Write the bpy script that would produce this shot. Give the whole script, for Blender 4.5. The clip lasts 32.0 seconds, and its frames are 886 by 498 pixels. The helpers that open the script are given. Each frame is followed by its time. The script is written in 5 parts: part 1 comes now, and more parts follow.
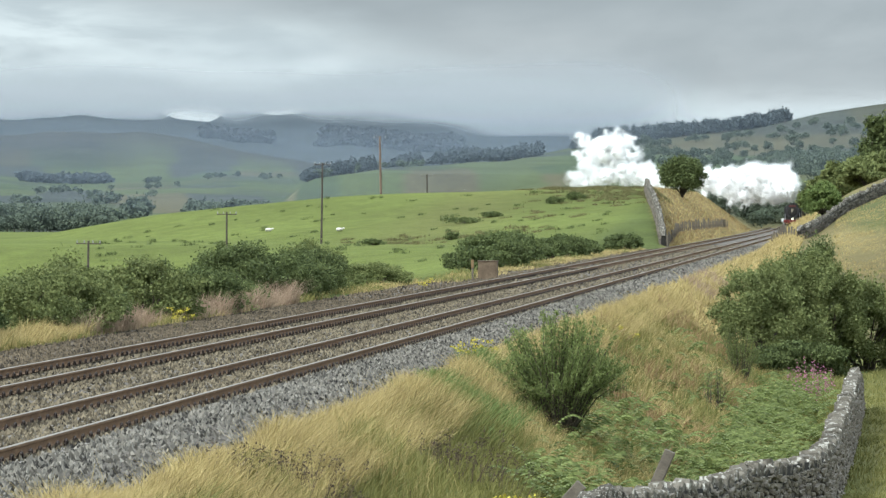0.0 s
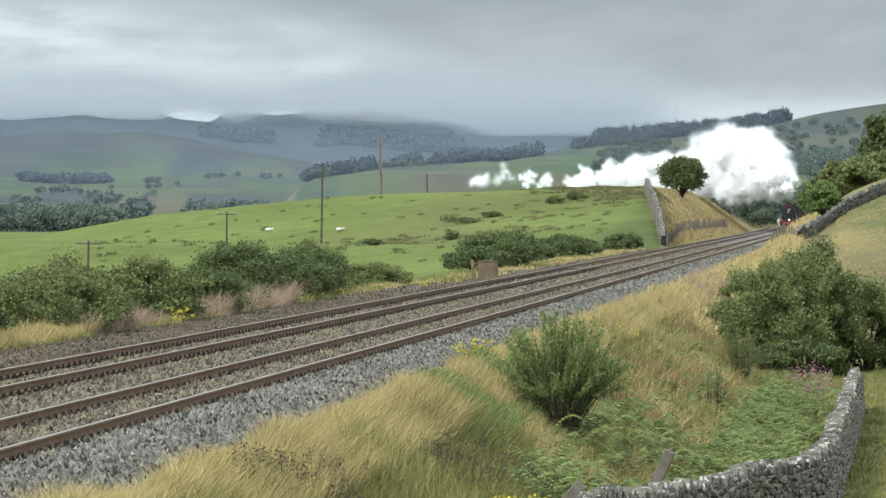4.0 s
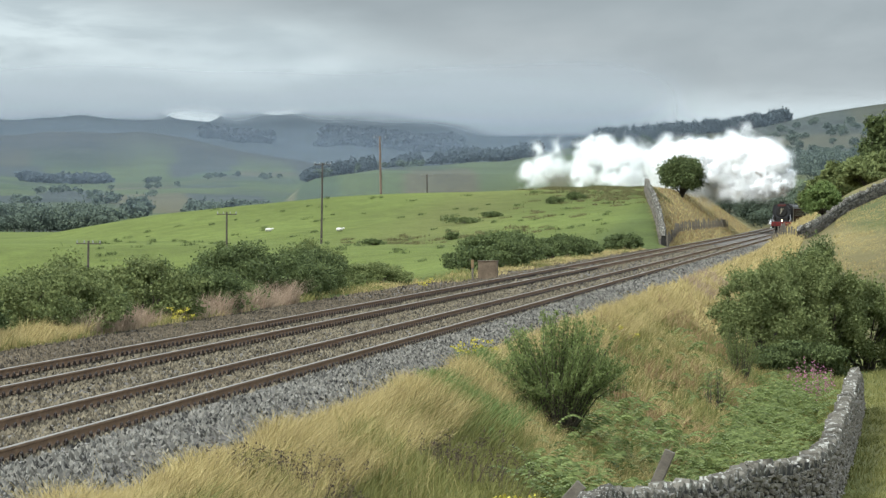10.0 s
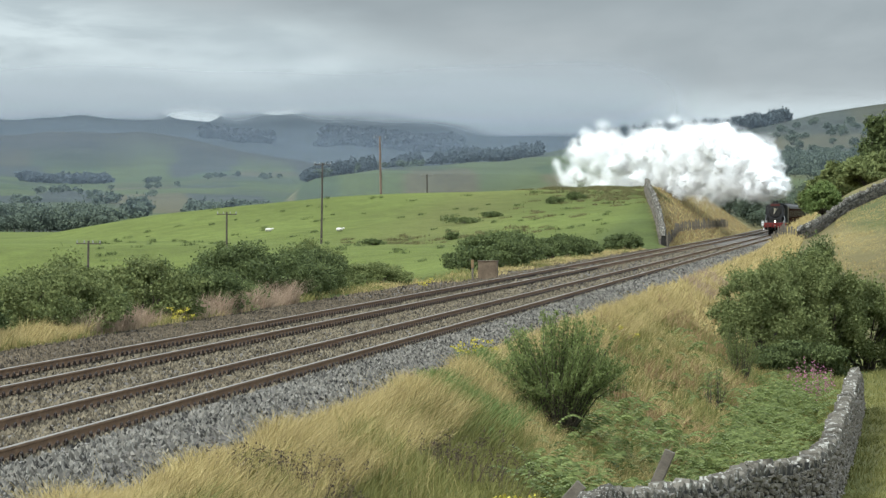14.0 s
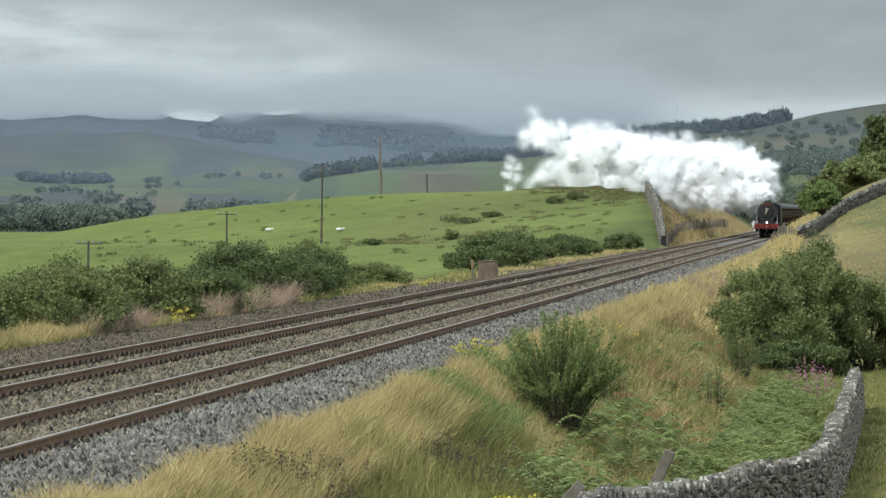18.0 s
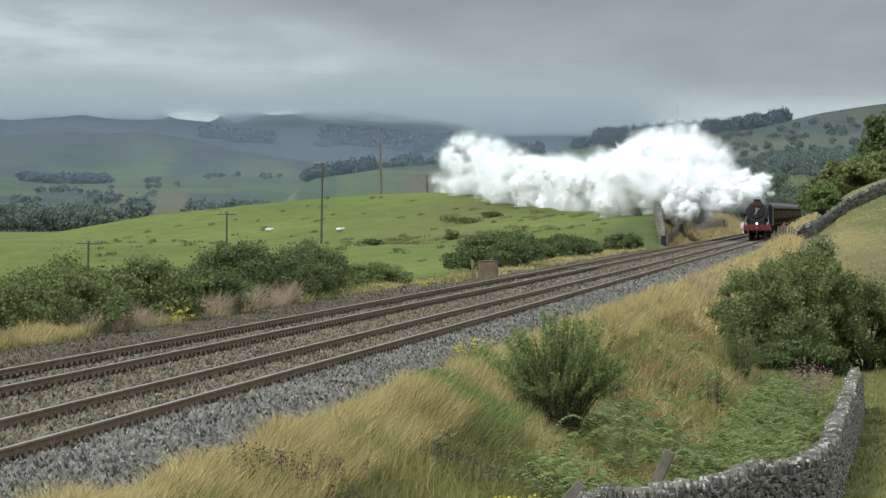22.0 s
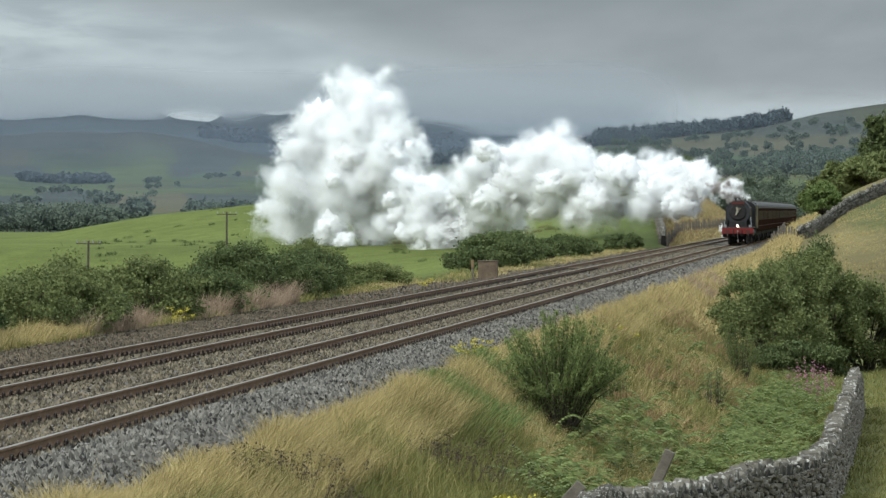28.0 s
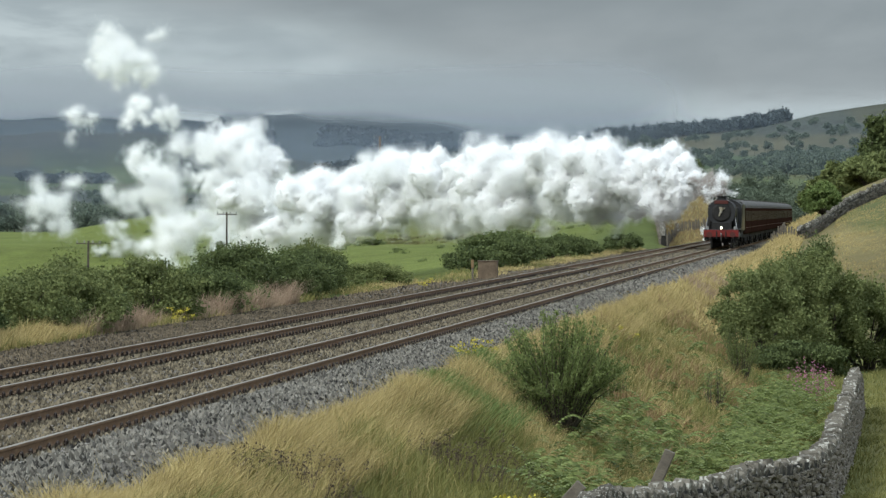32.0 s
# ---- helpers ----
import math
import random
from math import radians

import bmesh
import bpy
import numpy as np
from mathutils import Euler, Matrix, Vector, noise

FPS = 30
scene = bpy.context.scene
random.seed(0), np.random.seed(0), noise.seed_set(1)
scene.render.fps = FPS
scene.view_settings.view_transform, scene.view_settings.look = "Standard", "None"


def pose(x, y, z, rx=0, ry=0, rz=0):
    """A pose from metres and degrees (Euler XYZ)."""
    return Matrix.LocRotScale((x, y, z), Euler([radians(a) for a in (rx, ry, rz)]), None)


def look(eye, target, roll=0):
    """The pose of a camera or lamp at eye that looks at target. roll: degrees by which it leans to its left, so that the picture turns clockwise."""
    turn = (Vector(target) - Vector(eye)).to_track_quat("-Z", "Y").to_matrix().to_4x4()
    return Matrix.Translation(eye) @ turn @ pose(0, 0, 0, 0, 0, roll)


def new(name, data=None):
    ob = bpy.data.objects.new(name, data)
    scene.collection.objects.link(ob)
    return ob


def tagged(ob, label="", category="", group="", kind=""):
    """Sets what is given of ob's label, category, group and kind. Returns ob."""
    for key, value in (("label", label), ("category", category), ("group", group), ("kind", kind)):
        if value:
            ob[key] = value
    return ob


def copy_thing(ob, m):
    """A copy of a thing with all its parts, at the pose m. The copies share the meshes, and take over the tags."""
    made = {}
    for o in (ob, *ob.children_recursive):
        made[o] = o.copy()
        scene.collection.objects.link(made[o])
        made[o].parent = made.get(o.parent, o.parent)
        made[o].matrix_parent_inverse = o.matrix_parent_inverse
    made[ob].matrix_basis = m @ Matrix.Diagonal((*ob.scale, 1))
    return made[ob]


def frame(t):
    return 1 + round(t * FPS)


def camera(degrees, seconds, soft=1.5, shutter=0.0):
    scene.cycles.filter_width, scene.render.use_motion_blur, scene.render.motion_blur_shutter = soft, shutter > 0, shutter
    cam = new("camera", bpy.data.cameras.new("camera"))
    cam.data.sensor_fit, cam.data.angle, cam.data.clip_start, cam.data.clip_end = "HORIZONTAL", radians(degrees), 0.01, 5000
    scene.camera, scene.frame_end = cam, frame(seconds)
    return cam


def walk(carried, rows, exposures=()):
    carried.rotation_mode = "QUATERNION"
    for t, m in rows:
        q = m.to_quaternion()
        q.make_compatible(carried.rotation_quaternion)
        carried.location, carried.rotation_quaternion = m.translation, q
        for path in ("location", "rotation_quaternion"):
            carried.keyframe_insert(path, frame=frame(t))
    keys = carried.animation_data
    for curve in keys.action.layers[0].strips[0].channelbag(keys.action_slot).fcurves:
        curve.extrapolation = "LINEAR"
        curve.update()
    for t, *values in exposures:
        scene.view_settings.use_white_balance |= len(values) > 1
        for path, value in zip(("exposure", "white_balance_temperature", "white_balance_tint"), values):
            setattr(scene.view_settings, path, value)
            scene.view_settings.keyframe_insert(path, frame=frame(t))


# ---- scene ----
# Plan: Y runs along the railway away from the camera, X to the right, z = 0 at the rail tops.
cam = camera(9.96, 32.0, soft=1.35)
EYE = (11.3, 0.0, 2.9)
TURN = 4.826
STAND = pose(*EYE, 90 - 0.439, 0, TURN)
walk(cam, [(0, STAND), (32, STAND)],
     exposures=[(0, 0.27, 6300, 5), (6, 0.19, 6300, 5), (13, 0.13, 6300, 5), (19, -0.07, 6300, 5), (25, -0.2, 6300, 5), (32, -0.29, 6300, 5)])

# ---- world, sun ----
SUN_EL, SUN_AZ = radians(38), radians(215)
world = bpy.data.worlds.new("world")
scene.world = world
world.use_nodes = True
wn, wl = world.node_tree.nodes, world.node_tree.links
wn.clear()


def wnode(kind):
    return wn.new(kind)


out = wnode("ShaderNodeOutputWorld")
bg = wnode("ShaderNodeBackground")
sky = wnode("ShaderNodeTexSky")
sky.sky_type, sky.sun_disc, sky.sun_elevation, sky.sun_rotation = "NISHITA", False, SUN_EL, SUN_AZ
skyk = wnode("ShaderNodeVectorMath")
skyk.operation = "SCALE"
skyk.inputs[3].default_value = 0.1
coord = wnode("ShaderNodeTexCoord")
sep = wnode("ShaderNodeSeparateXYZ")
# overcast: a dark deck overhead whose edge slopes down to the right, brighter thin cloud beneath it
def wmath(op, a, b, clamp=False):
    m = wnode("ShaderNodeMath")
    m.operation, m.use_clamp = op, clamp
    for i, v in enumerate((a, b)):
        if isinstance(v, (int, float)):
            m.inputs[i].default_value = v
        else:
            wl.new(v, m.inputs[i])
    return m.outputs[0]


def wrange(v, a, b, lo, hi, smooth=True):
    m = wnode("ShaderNodeMapRange")
    m.interpolation_type = "SMOOTHSTEP" if smooth else "LINEAR"
    for i, q in enumerate((a, b, lo, hi)):
        m.inputs[i + 1].default_value = q
    wl.new(v, m.inputs[0])
    return m.outputs[0]


def wnoise(scale, loc, detail, rough):
    mp = wnode("ShaderNodeMapping")
    mp.inputs["Scale"].default_value, mp.inputs["Location"].default_value = scale, loc
    nz = wnode("ShaderNodeTexNoise")
    nz.inputs["Scale"].default_value, nz.inputs["Detail"].default_value, nz.inputs["Roughness"].default_value = 1.0, detail, rough
    nz.inputs["Distortion"].default_value = 0.3
    wl.new(coord.outputs["Generated"], mp.inputs["Vector"])
    wl.new(mp.outputs[0], nz.inputs["Vector"])
    return nz.outputs[0]


def wmix(f, a, b):
    m = wnode("ShaderNodeMix")
    m.data_type = "RGBA"
    for i, v in ((0, f), (6, a), (7, b)):
        if isinstance(v, tuple):
            m.inputs[i].default_value = (*v, 1)
        elif isinstance(v, float):
            m.inputs[i].default_value = v
        else:
            wl.new(v, m.inputs[i])
    return m.outputs[2]


wl.new(coord.outputs["Generated"], sep.inputs[0])
east, north, up = sep.outputs[0], sep.outputs[1], sep.outputs[2]
side = wmath("ADD", wmath("MULTIPLY", east, math.cos(radians(TURN))), wmath("MULTIPLY", north, math.sin(radians(TURN))))
coarse = wnoise((14, 14, 40), (2.3, 0.4, 0.2), 6, 0.5)
fine = wnoise((34, 34, 130), (0.7, 1.4, 0.9), 7, 0.55)
edge = wrange(side, -0.095, 0.06, 0.0435, 0.0215)
deck = wmath("ADD", wmath("SUBTRACT", up, edge), wmath("MULTIPLY", wmath("SUBTRACT", coarse, 0.5), 0.022))
deck = wmath("ADD", deck, wmath("MULTIPLY", wmath("SUBTRACT", fine, 0.5), 0.012))
deck = wrange(deck, -0.007, 0.007, 0.0, 1.0)
thin = wmix(wrange(fine, 0.36, 0.66, 0.0, 1.0), (0.47, 0.53, 0.575), (0.67, 0.74, 0.78))
dark = wmix(wrange(coarse, 0.35, 0.65, 0.0, 1.0), (0.315, 0.35, 0.385), (0.43, 0.465, 0.50))
cloud = wmix(deck, thin, dark)
# bright gap under the cloud deck, low over the hills
low = wrange(wmath("ADD", up, wmath("MULTIPLY", wmath("SUBTRACT", fine, 0.5), 0.006)), 0.014, 0.0255, 1.0, 0.0)
cloud = wmix(low, cloud, (0.80, 0.87, 0.90))
# an overcast sky is brightest overhead
cloudk = wnode("ShaderNodeVectorMath")
cloudk.operation = "SCALE"
wl.new(cloud, cloudk.inputs[0])
wl.new(wrange(up, 0.05, 0.7, 1.0, 4.6), cloudk.inputs[3])
wl.new(sky.outputs[0], skyk.inputs[0])
wl.new(wmix(0.93, skyk.outputs[0], cloudk.outputs[0]), bg.inputs[0])
wl.new(bg.outputs[0], out.inputs[0])
bg.inputs[1].default_value = 1.0

sun_data = bpy.data.lights.new("sun", "SUN")
sun_data.energy, sun_data.angle, sun_data.color = 3.2, radians(12), (1.0, 0.97, 0.92)
sun = new("sun", sun_data)
SUN_DIR = Vector((math.sin(SUN_AZ) * math.cos(SUN_EL), math.cos(SUN_AZ) * math.cos(SUN_EL), math.sin(SUN_EL)))
sun.matrix_world = look(SUN_DIR * 50, (0, 0, 0))


# ---- materials ----
def mat(name, a, b, scale=3.0, rough=0.85, metal=0.0, bump=0.0, bscale=None, fine=None, island=0.0, rnd=0.0, spec=0.3, trans=0.0):
    """Two colours mixed by noise at two scales, with optional relief and per-piece variation."""
    m = bpy.data.materials.new(name)
    m.use_nodes = True
    n, l = m.node_tree.nodes, m.node_tree.links
    bs = n["Principled BSDF"]
    bs.inputs["Roughness"].default_value, bs.inputs["Metallic"].default_value = rough, metal
    bs.inputs["Specular IOR Level"].default_value = spec
    tc = n.new("ShaderNodeTexCoord")
    n1 = n.new("ShaderNodeTexNoise")
    n1.inputs["Scale"].default_value, n1.inputs["Detail"].default_value, n1.inputs["Roughness"].default_value = scale, 5, 0.62
    l.new(tc.outputs["Object"], n1.inputs["Vector"])
    n2 = n.new("ShaderNodeTexNoise")
    n2.inputs["Scale"].default_value, n2.inputs["Detail"].default_value = fine or scale * 9, 3
    l.new(tc.outputs["Object"], n2.inputs["Vector"])
    ad = n.new("ShaderNodeMath")
    ad.operation = "MULTIPLY_ADD"
    ad.inputs[1].default_value = 0.45
    l.new(n2.outputs[0], ad.inputs[0])
    l.new(n1.outputs[0], ad.inputs[2])
    fac = ad.outputs[0]
    for src, k in (("ShaderNodeNewGeometry", island), ("ShaderNodeObjectInfo", rnd)):
        if k:
            g = n.new(src)
            ma = n.new("ShaderNodeMath")
            ma.operation = "MULTIPLY_ADD"
            ma.inputs[1].default_value = k
            l.new(g.outputs["Random Per Island" if island and src.endswith("Geometry") else "Random"], ma.inputs[0])
            l.new(fac, ma.inputs[2])
            fac = ma.outputs[0]
    mr = n.new("ShaderNodeMapRange")
    mr.inputs[1].default_value, mr.inputs[2].default_value = 0.45 + 0.3 * (island + rnd), 0.98 + 0.7 * (island + rnd)
    l.new(fac, mr.inputs[0])
    mx = n.new("ShaderNodeMix")
    mx.data_type = "RGBA"
    mx.inputs[6].default_value, mx.inputs[7].default_value = (*(0.82 * c for c in a), 1), (*(0.82 * c for c in b), 1)
    l.new(mr.outputs[0], mx.inputs[0])
    l.new(mx.outputs[2], bs.inputs["Base Color"])
    if bump:
        n3 = n.new("ShaderNodeTexNoise")
        n3.inputs["Scale"].default_value, n3.inputs["Detail"].default_value = bscale or scale * 6, 4
        l.new(tc.outputs["Object"], n3.inputs["Vector"])
        bp = n.new("ShaderNodeBump")
        bp.inputs["Strength"].default_value, bp.inputs["Distance"].default_value = 0.9, bump
        l.new(n3.outputs[0], bp.inputs["Height"])
        l.new(bp.outputs[0], bs.inputs["Normal"])
    if trans:
        tr = n.new("ShaderNodeBsdfTranslucent")
        l.new(mx.outputs[2], tr.inputs[0])
        ms = n.new("ShaderNodeMixShader")
        ms.inputs[0].default_value = trans
        l.new(bs.outputs[0], ms.inputs[1])
        l.new(tr.outputs[0], ms.inputs[2])
        l.new(ms.outputs[0], n["Material Output"].inputs[0])
    return m


def ground_mat():
    """Turf: the cover's colour from the mesh, broken up by noise at three scales."""
    m = bpy.data.materials.new("turf")
    m.use_nodes = True
    n, l = m.node_tree.nodes, m.node_tree.links
    bs = n["Principled BSDF"]
    bs.inputs["Roughness"].default_value, bs.inputs["Specular IOR Level"].default_value = 0.95, 0.1
    at = n.new("ShaderNodeAttribute")
    at.attribute_name = "cover"
    tc = n.new("ShaderNodeTexCoord")
    last = at.outputs[0]
    for sc, lo, hi in ((0.03, 0.8, 1.2), (0.45, 0.84, 1.16), (4.0, 0.8, 1.2)):
        nz = n.new("ShaderNodeTexNoise")
        nz.inputs["Scale"].default_value, nz.inputs["Detail"].default_value = sc, 5
        l.new(tc.outputs["Object"], nz.inputs["Vector"])
        mr = n.new("ShaderNodeMapRange")
        for i, v in enumerate((0.3, 0.7, lo, hi)):
            mr.inputs[i + 1].default_value = v
        l.new(nz.outputs[0], mr.inputs[0])
        vm = n.new("ShaderNodeVectorMath")
        vm.operation = "SCALE"
        l.new(last, vm.inputs[0])
        l.new(mr.outputs[0], vm.inputs[3])
        last = vm.outputs[0]
    l.new(last, bs.inputs["Base Color"])
    nb = n.new("ShaderNodeTexNoise")
    nb.inputs["Scale"].default_value, nb.inputs["Detail"].default_value = 3.0, 6
    l.new(tc.outputs["Object"], nb.inputs["Vector"])
    bp = n.new("ShaderNodeBump")
    bp.inputs["Strength"].default_value, bp.inputs["Distance"].default_value = 0.8, 0.25
    l.new(nb.outputs[0], bp.inputs["Height"])
    l.new(bp.outputs[0], bs.inputs["Normal"])
    return m


TURF = ground_mat()
BALLAST = mat("ballast", (0.055, 0.045, 0.036), (0.20, 0.175, 0.145), 9, bump=0.05, bscale=16, fine=26)
CESS = mat("cess_stone", (0.02, 0.016, 0.011), (0.20, 0.16, 0.108), 0.5, island=0.9)
FRESH = mat("fresh_ballast_stone", (0.026, 0.024, 0.021), (0.285, 0.268, 0.23), 0.5, island=0.9)
HEADBOARD = mat("headboard_red", (0.06, 0.016, 0.013), (0.10, 0.026, 0.02), 2, rough=0.5)
BROWNGRASS = mat("sorrel_brown_grass", (0.17, 0.105, 0.05), (0.37, 0.255, 0.125), 0.5, rough=0.8, island=0.6, trans=0.2)
RUSH = mat("rush_clump", (0.08, 0.085, 0.03), (0.19, 0.17, 0.075), 0.5, rough=0.8, island=0.5)
STONES = mat("ballast_stone", (0.026, 0.021, 0.014), (0.265, 0.222, 0.15), 0.5, island=0.9)
RUST = mat("rusty_rail", (0.115, 0.066, 0.036), (0.26, 0.158, 0.085), 2.5, rough=0.8, bump=0.004)
RAILTOP = mat("worn_rail_top", (0.20, 0.165, 0.13), (0.36, 0.31, 0.25), 0.6, rough=0.45, metal=0.5)
CONCRETE = mat("concrete", (0.16, 0.15, 0.13), (0.32, 0.30, 0.27), 3, bump=0.01)
CLIP = mat("clip_steel", (0.02, 0.014, 0.012), (0.06, 0.04, 0.03), 5, rough=0.7)
WALLSTONE = mat("limestone", (0.016, 0.014, 0.011), (0.24, 0.21, 0.17), 9, bump=0.04, bscale=16, rnd=0.7, island=0.7)
COPING = mat("lichened_coping", (0.012, 0.011, 0.009), (0.19, 0.172, 0.142), 10, bump=0.04, bscale=16, rnd=0.45, island=0.45)


def lichen(m, tone, scale, lo, hi):
    """Pale lichen blotches over a stone."""
    n, l = m.node_tree.nodes, m.node_tree.links
    base = n["Principled BSDF"].inputs["Base Color"]
    was = base.links[0].from_socket
    tc, nz, mr, mx = n.new("ShaderNodeTexCoord"), n.new("ShaderNodeTexNoise"), n.new("ShaderNodeMapRange"), n.new("ShaderNodeMix")
    nz.inputs["Scale"].default_value, nz.inputs["Detail"].default_value = scale, 4
    mx.data_type = "RGBA"
    mx.inputs[7].default_value = (*tone, 1)
    mr.inputs[1].default_value, mr.inputs[2].default_value = lo, hi
    l.new(tc.outputs["Object"], nz.inputs["Vector"])
    l.new(nz.outputs[0], mr.inputs[0])
    l.new(mr.outputs[0], mx.inputs[0])
    l.new(was, mx.inputs[6])
    l.new(mx.outputs[2], base)


lichen(COPING, (0.35, 0.34, 0.305), 8.0, 0.56, 0.63)
lichen(WALLSTONE, (0.25, 0.235, 0.205), 8.0, 0.58, 0.66)
# shade in the gaps between stones is put into this near-black colour
WALLCORE = mat("wall_gap_shade", (0.012, 0.011, 0.01), (0.04, 0.037, 0.033), 3)
LEAF = mat("willow_leaf", (0.095, 0.12, 0.042), (0.245, 0.275, 0.105), 0.9, rough=0.75, spec=0.15, island=0.5, trans=0.25)
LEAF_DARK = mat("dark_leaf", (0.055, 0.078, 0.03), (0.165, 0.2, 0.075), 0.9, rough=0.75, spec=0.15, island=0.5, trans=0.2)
LEAF_LIGHT = mat("light_leaf", (0.085, 0.125, 0.037), (0.24, 0.31, 0.105), 0.9, rough=0.75, spec=0.15, island=0.7, trans=0.25)
WILLOW = mat("willow_wand_leaf", (0.11, 0.145, 0.045), (0.27, 0.325, 0.115), 0.9, rough=0.7, spec=0.15, island=0.7, trans=0.3)
# far trees: aerial haze is put into these colours, paler and bluer
LEAF_FAR = mat("far_leaf_haze", (0.062, 0.085, 0.06), (0.115, 0.145, 0.09), 0.06, rough=0.7, island=0.3)
CONIFER = mat("conifer_needles_haze", (0.06, 0.078, 0.088), (0.095, 0.118, 0.125), 0.06, rough=0.8, island=0.5)
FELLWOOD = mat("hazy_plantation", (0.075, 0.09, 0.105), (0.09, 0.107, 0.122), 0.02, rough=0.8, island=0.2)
BARK = mat("bark", (0.035, 0.03, 0.022), (0.12, 0.10, 0.075), 6, bump=0.02)
STRAW = mat("dry_grass", (0.25, 0.188, 0.072), (0.58, 0.468, 0.205), 0.35, rough=0.75, island=0.6, trans=0.2)
GREEN = mat("green_grass", (0.10, 0.108, 0.026), (0.26, 0.245, 0.075), 0.35, rough=0.7, island=0.6, trans=0.25)
PINKGRASS = mat("pink_grass", (0.24, 0.165, 0.11), (0.44, 0.33, 0.23), 0.5, rough=0.8, island=0.6, trans=0.2)
FERN = mat("bracken", (0.09, 0.12, 0.032), (0.25, 0.30, 0.10), 0.8, rough=0.65, island=0.6, trans=0.25)
SEED = mat("dead_seed_head", (0.035, 0.025, 0.018), (0.12, 0.085, 0.06), 3, island=0.5)
YELLOW = mat("ragwort_yellow", (0.40, 0.34, 0.03), (0.60, 0.53, 0.09), 3, island=0.5)
PINK = mat("willowherb_pink", (0.30, 0.10, 0.17), (0.48, 0.21, 0.32), 3, island=0.5)
WOOD = mat("weathered_timber", (0.07, 0.06, 0.05), (0.22, 0.19, 0.15), 4, bump=0.01)
POLEWOOD = mat("creosoted_pole", (0.035, 0.03, 0.026), (0.11, 0.09, 0.075), 2, bump=0.01)
PALEWOOD = mat("pale_pole", (0.11, 0.075, 0.055), (0.24, 0.17, 0.13), 2, bump=0.01)
WHITE = mat("ceramic_white", (0.18, 0.18, 0.17), (0.35, 0.35, 0.34), 4, rough=0.4)
CABINET = mat("rusty_cabinet_steel", (0.08, 0.055, 0.035), (0.20, 0.15, 0.10), 2.5, rough=0.75)
BLACK = mat("black_loco_paint", (0.010, 0.010, 0.012), (0.030, 0.030, 0.032), 1.5, rough=0.38, spec=0.5)
SOOT = mat("sooty_steel", (0.008, 0.008, 0.008), (0.028, 0.026, 0.024), 3, rough=0.8)
RED = mat("buffer_beam_red", (0.12, 0.012, 0.01), (0.20, 0.022, 0.017), 2, rough=0.45)
STEEL = mat("bright_steel", (0.22, 0.22, 0.22), (0.5, 0.5, 0.5), 3, rough=0.35, metal=0.9)
BRASS = mat("brass", (0.4, 0.3, 0.1), (0.65, 0.5, 0.2), 3, rough=0.3, metal=0.9)
MAROON = mat("maroon_coach_paint", (0.03, 0.015, 0.012), (0.058, 0.03, 0.022), 0.7, rough=0.75, spec=0.0)
ROOF = mat("coach_roof_grey", (0.04, 0.038, 0.036), (0.095, 0.09, 0.085), 0.8, rough=0.7)
CREAM = mat("lining_cream", (0.16, 0.10, 0.05), (0.26, 0.18, 0.09), 2, rough=0.5)
CREST = mat("gilt_crest", (0.26, 0.22, 0.14), (0.45, 0.42, 0.34), 3, rough=0.5)
COAL = mat("coal", (0.006, 0.006, 0.006), (0.03, 0.03, 0.03), 6, rough=0.5, bump=0.05)
WOOL = mat("sheep_wool", (0.55, 0.52, 0.46), (0.8, 0.78, 0.72), 5)
GLASS = mat("dark_window_glass", (0.025, 0.02, 0.017), (0.06, 0.048, 0.04), 1, rough=0.45, spec=0.04)


def lamp_mat():
    m = bpy.data.materials.new("lit_lamp")
    m.use_nodes = True
    b = m.node_tree.nodes["Principled BSDF"]
    b.inputs["Emission Color"].default_value = (1.0, 0.86, 0.6, 1)
    b.inputs["Emission Strength"].default_value = 9.0
    return m


LIT = lamp_mat()


def steam_mat(name, tone, through_light):
    """Steam droplets: a white that scatters light forward as well as back."""
    m = bpy.data.materials.new(name)
    m.use_nodes = True
    n, l = m.node_tree.nodes, m.node_tree.links
    n.remove(n["Principled BSDF"])
    df, tl, mx = n.new("ShaderNodeBsdfDiffuse"), n.new("ShaderNodeBsdfTranslucent"), n.new("ShaderNodeMixShader")
    df.inputs[0].default_value = tl.inputs[0].default_value = (*tone, 1)
    mx.inputs[0].default_value = through_light
    l.new(df.outputs[0], mx.inputs[1])
    l.new(tl.outputs[0], mx.inputs[2])
    l.new(mx.outputs[0], n["Material Output"].inputs[0])
    return m


STEAM = steam_mat("white_steam", (0.978, 0.979, 0.981), 0.45)
MIST = steam_mat("steam_droplets", (0.98, 0.982, 0.985), 0.4)
SMOKE = steam_mat("brown_smoke", (0.42, 0.38, 0.35), 0.4)


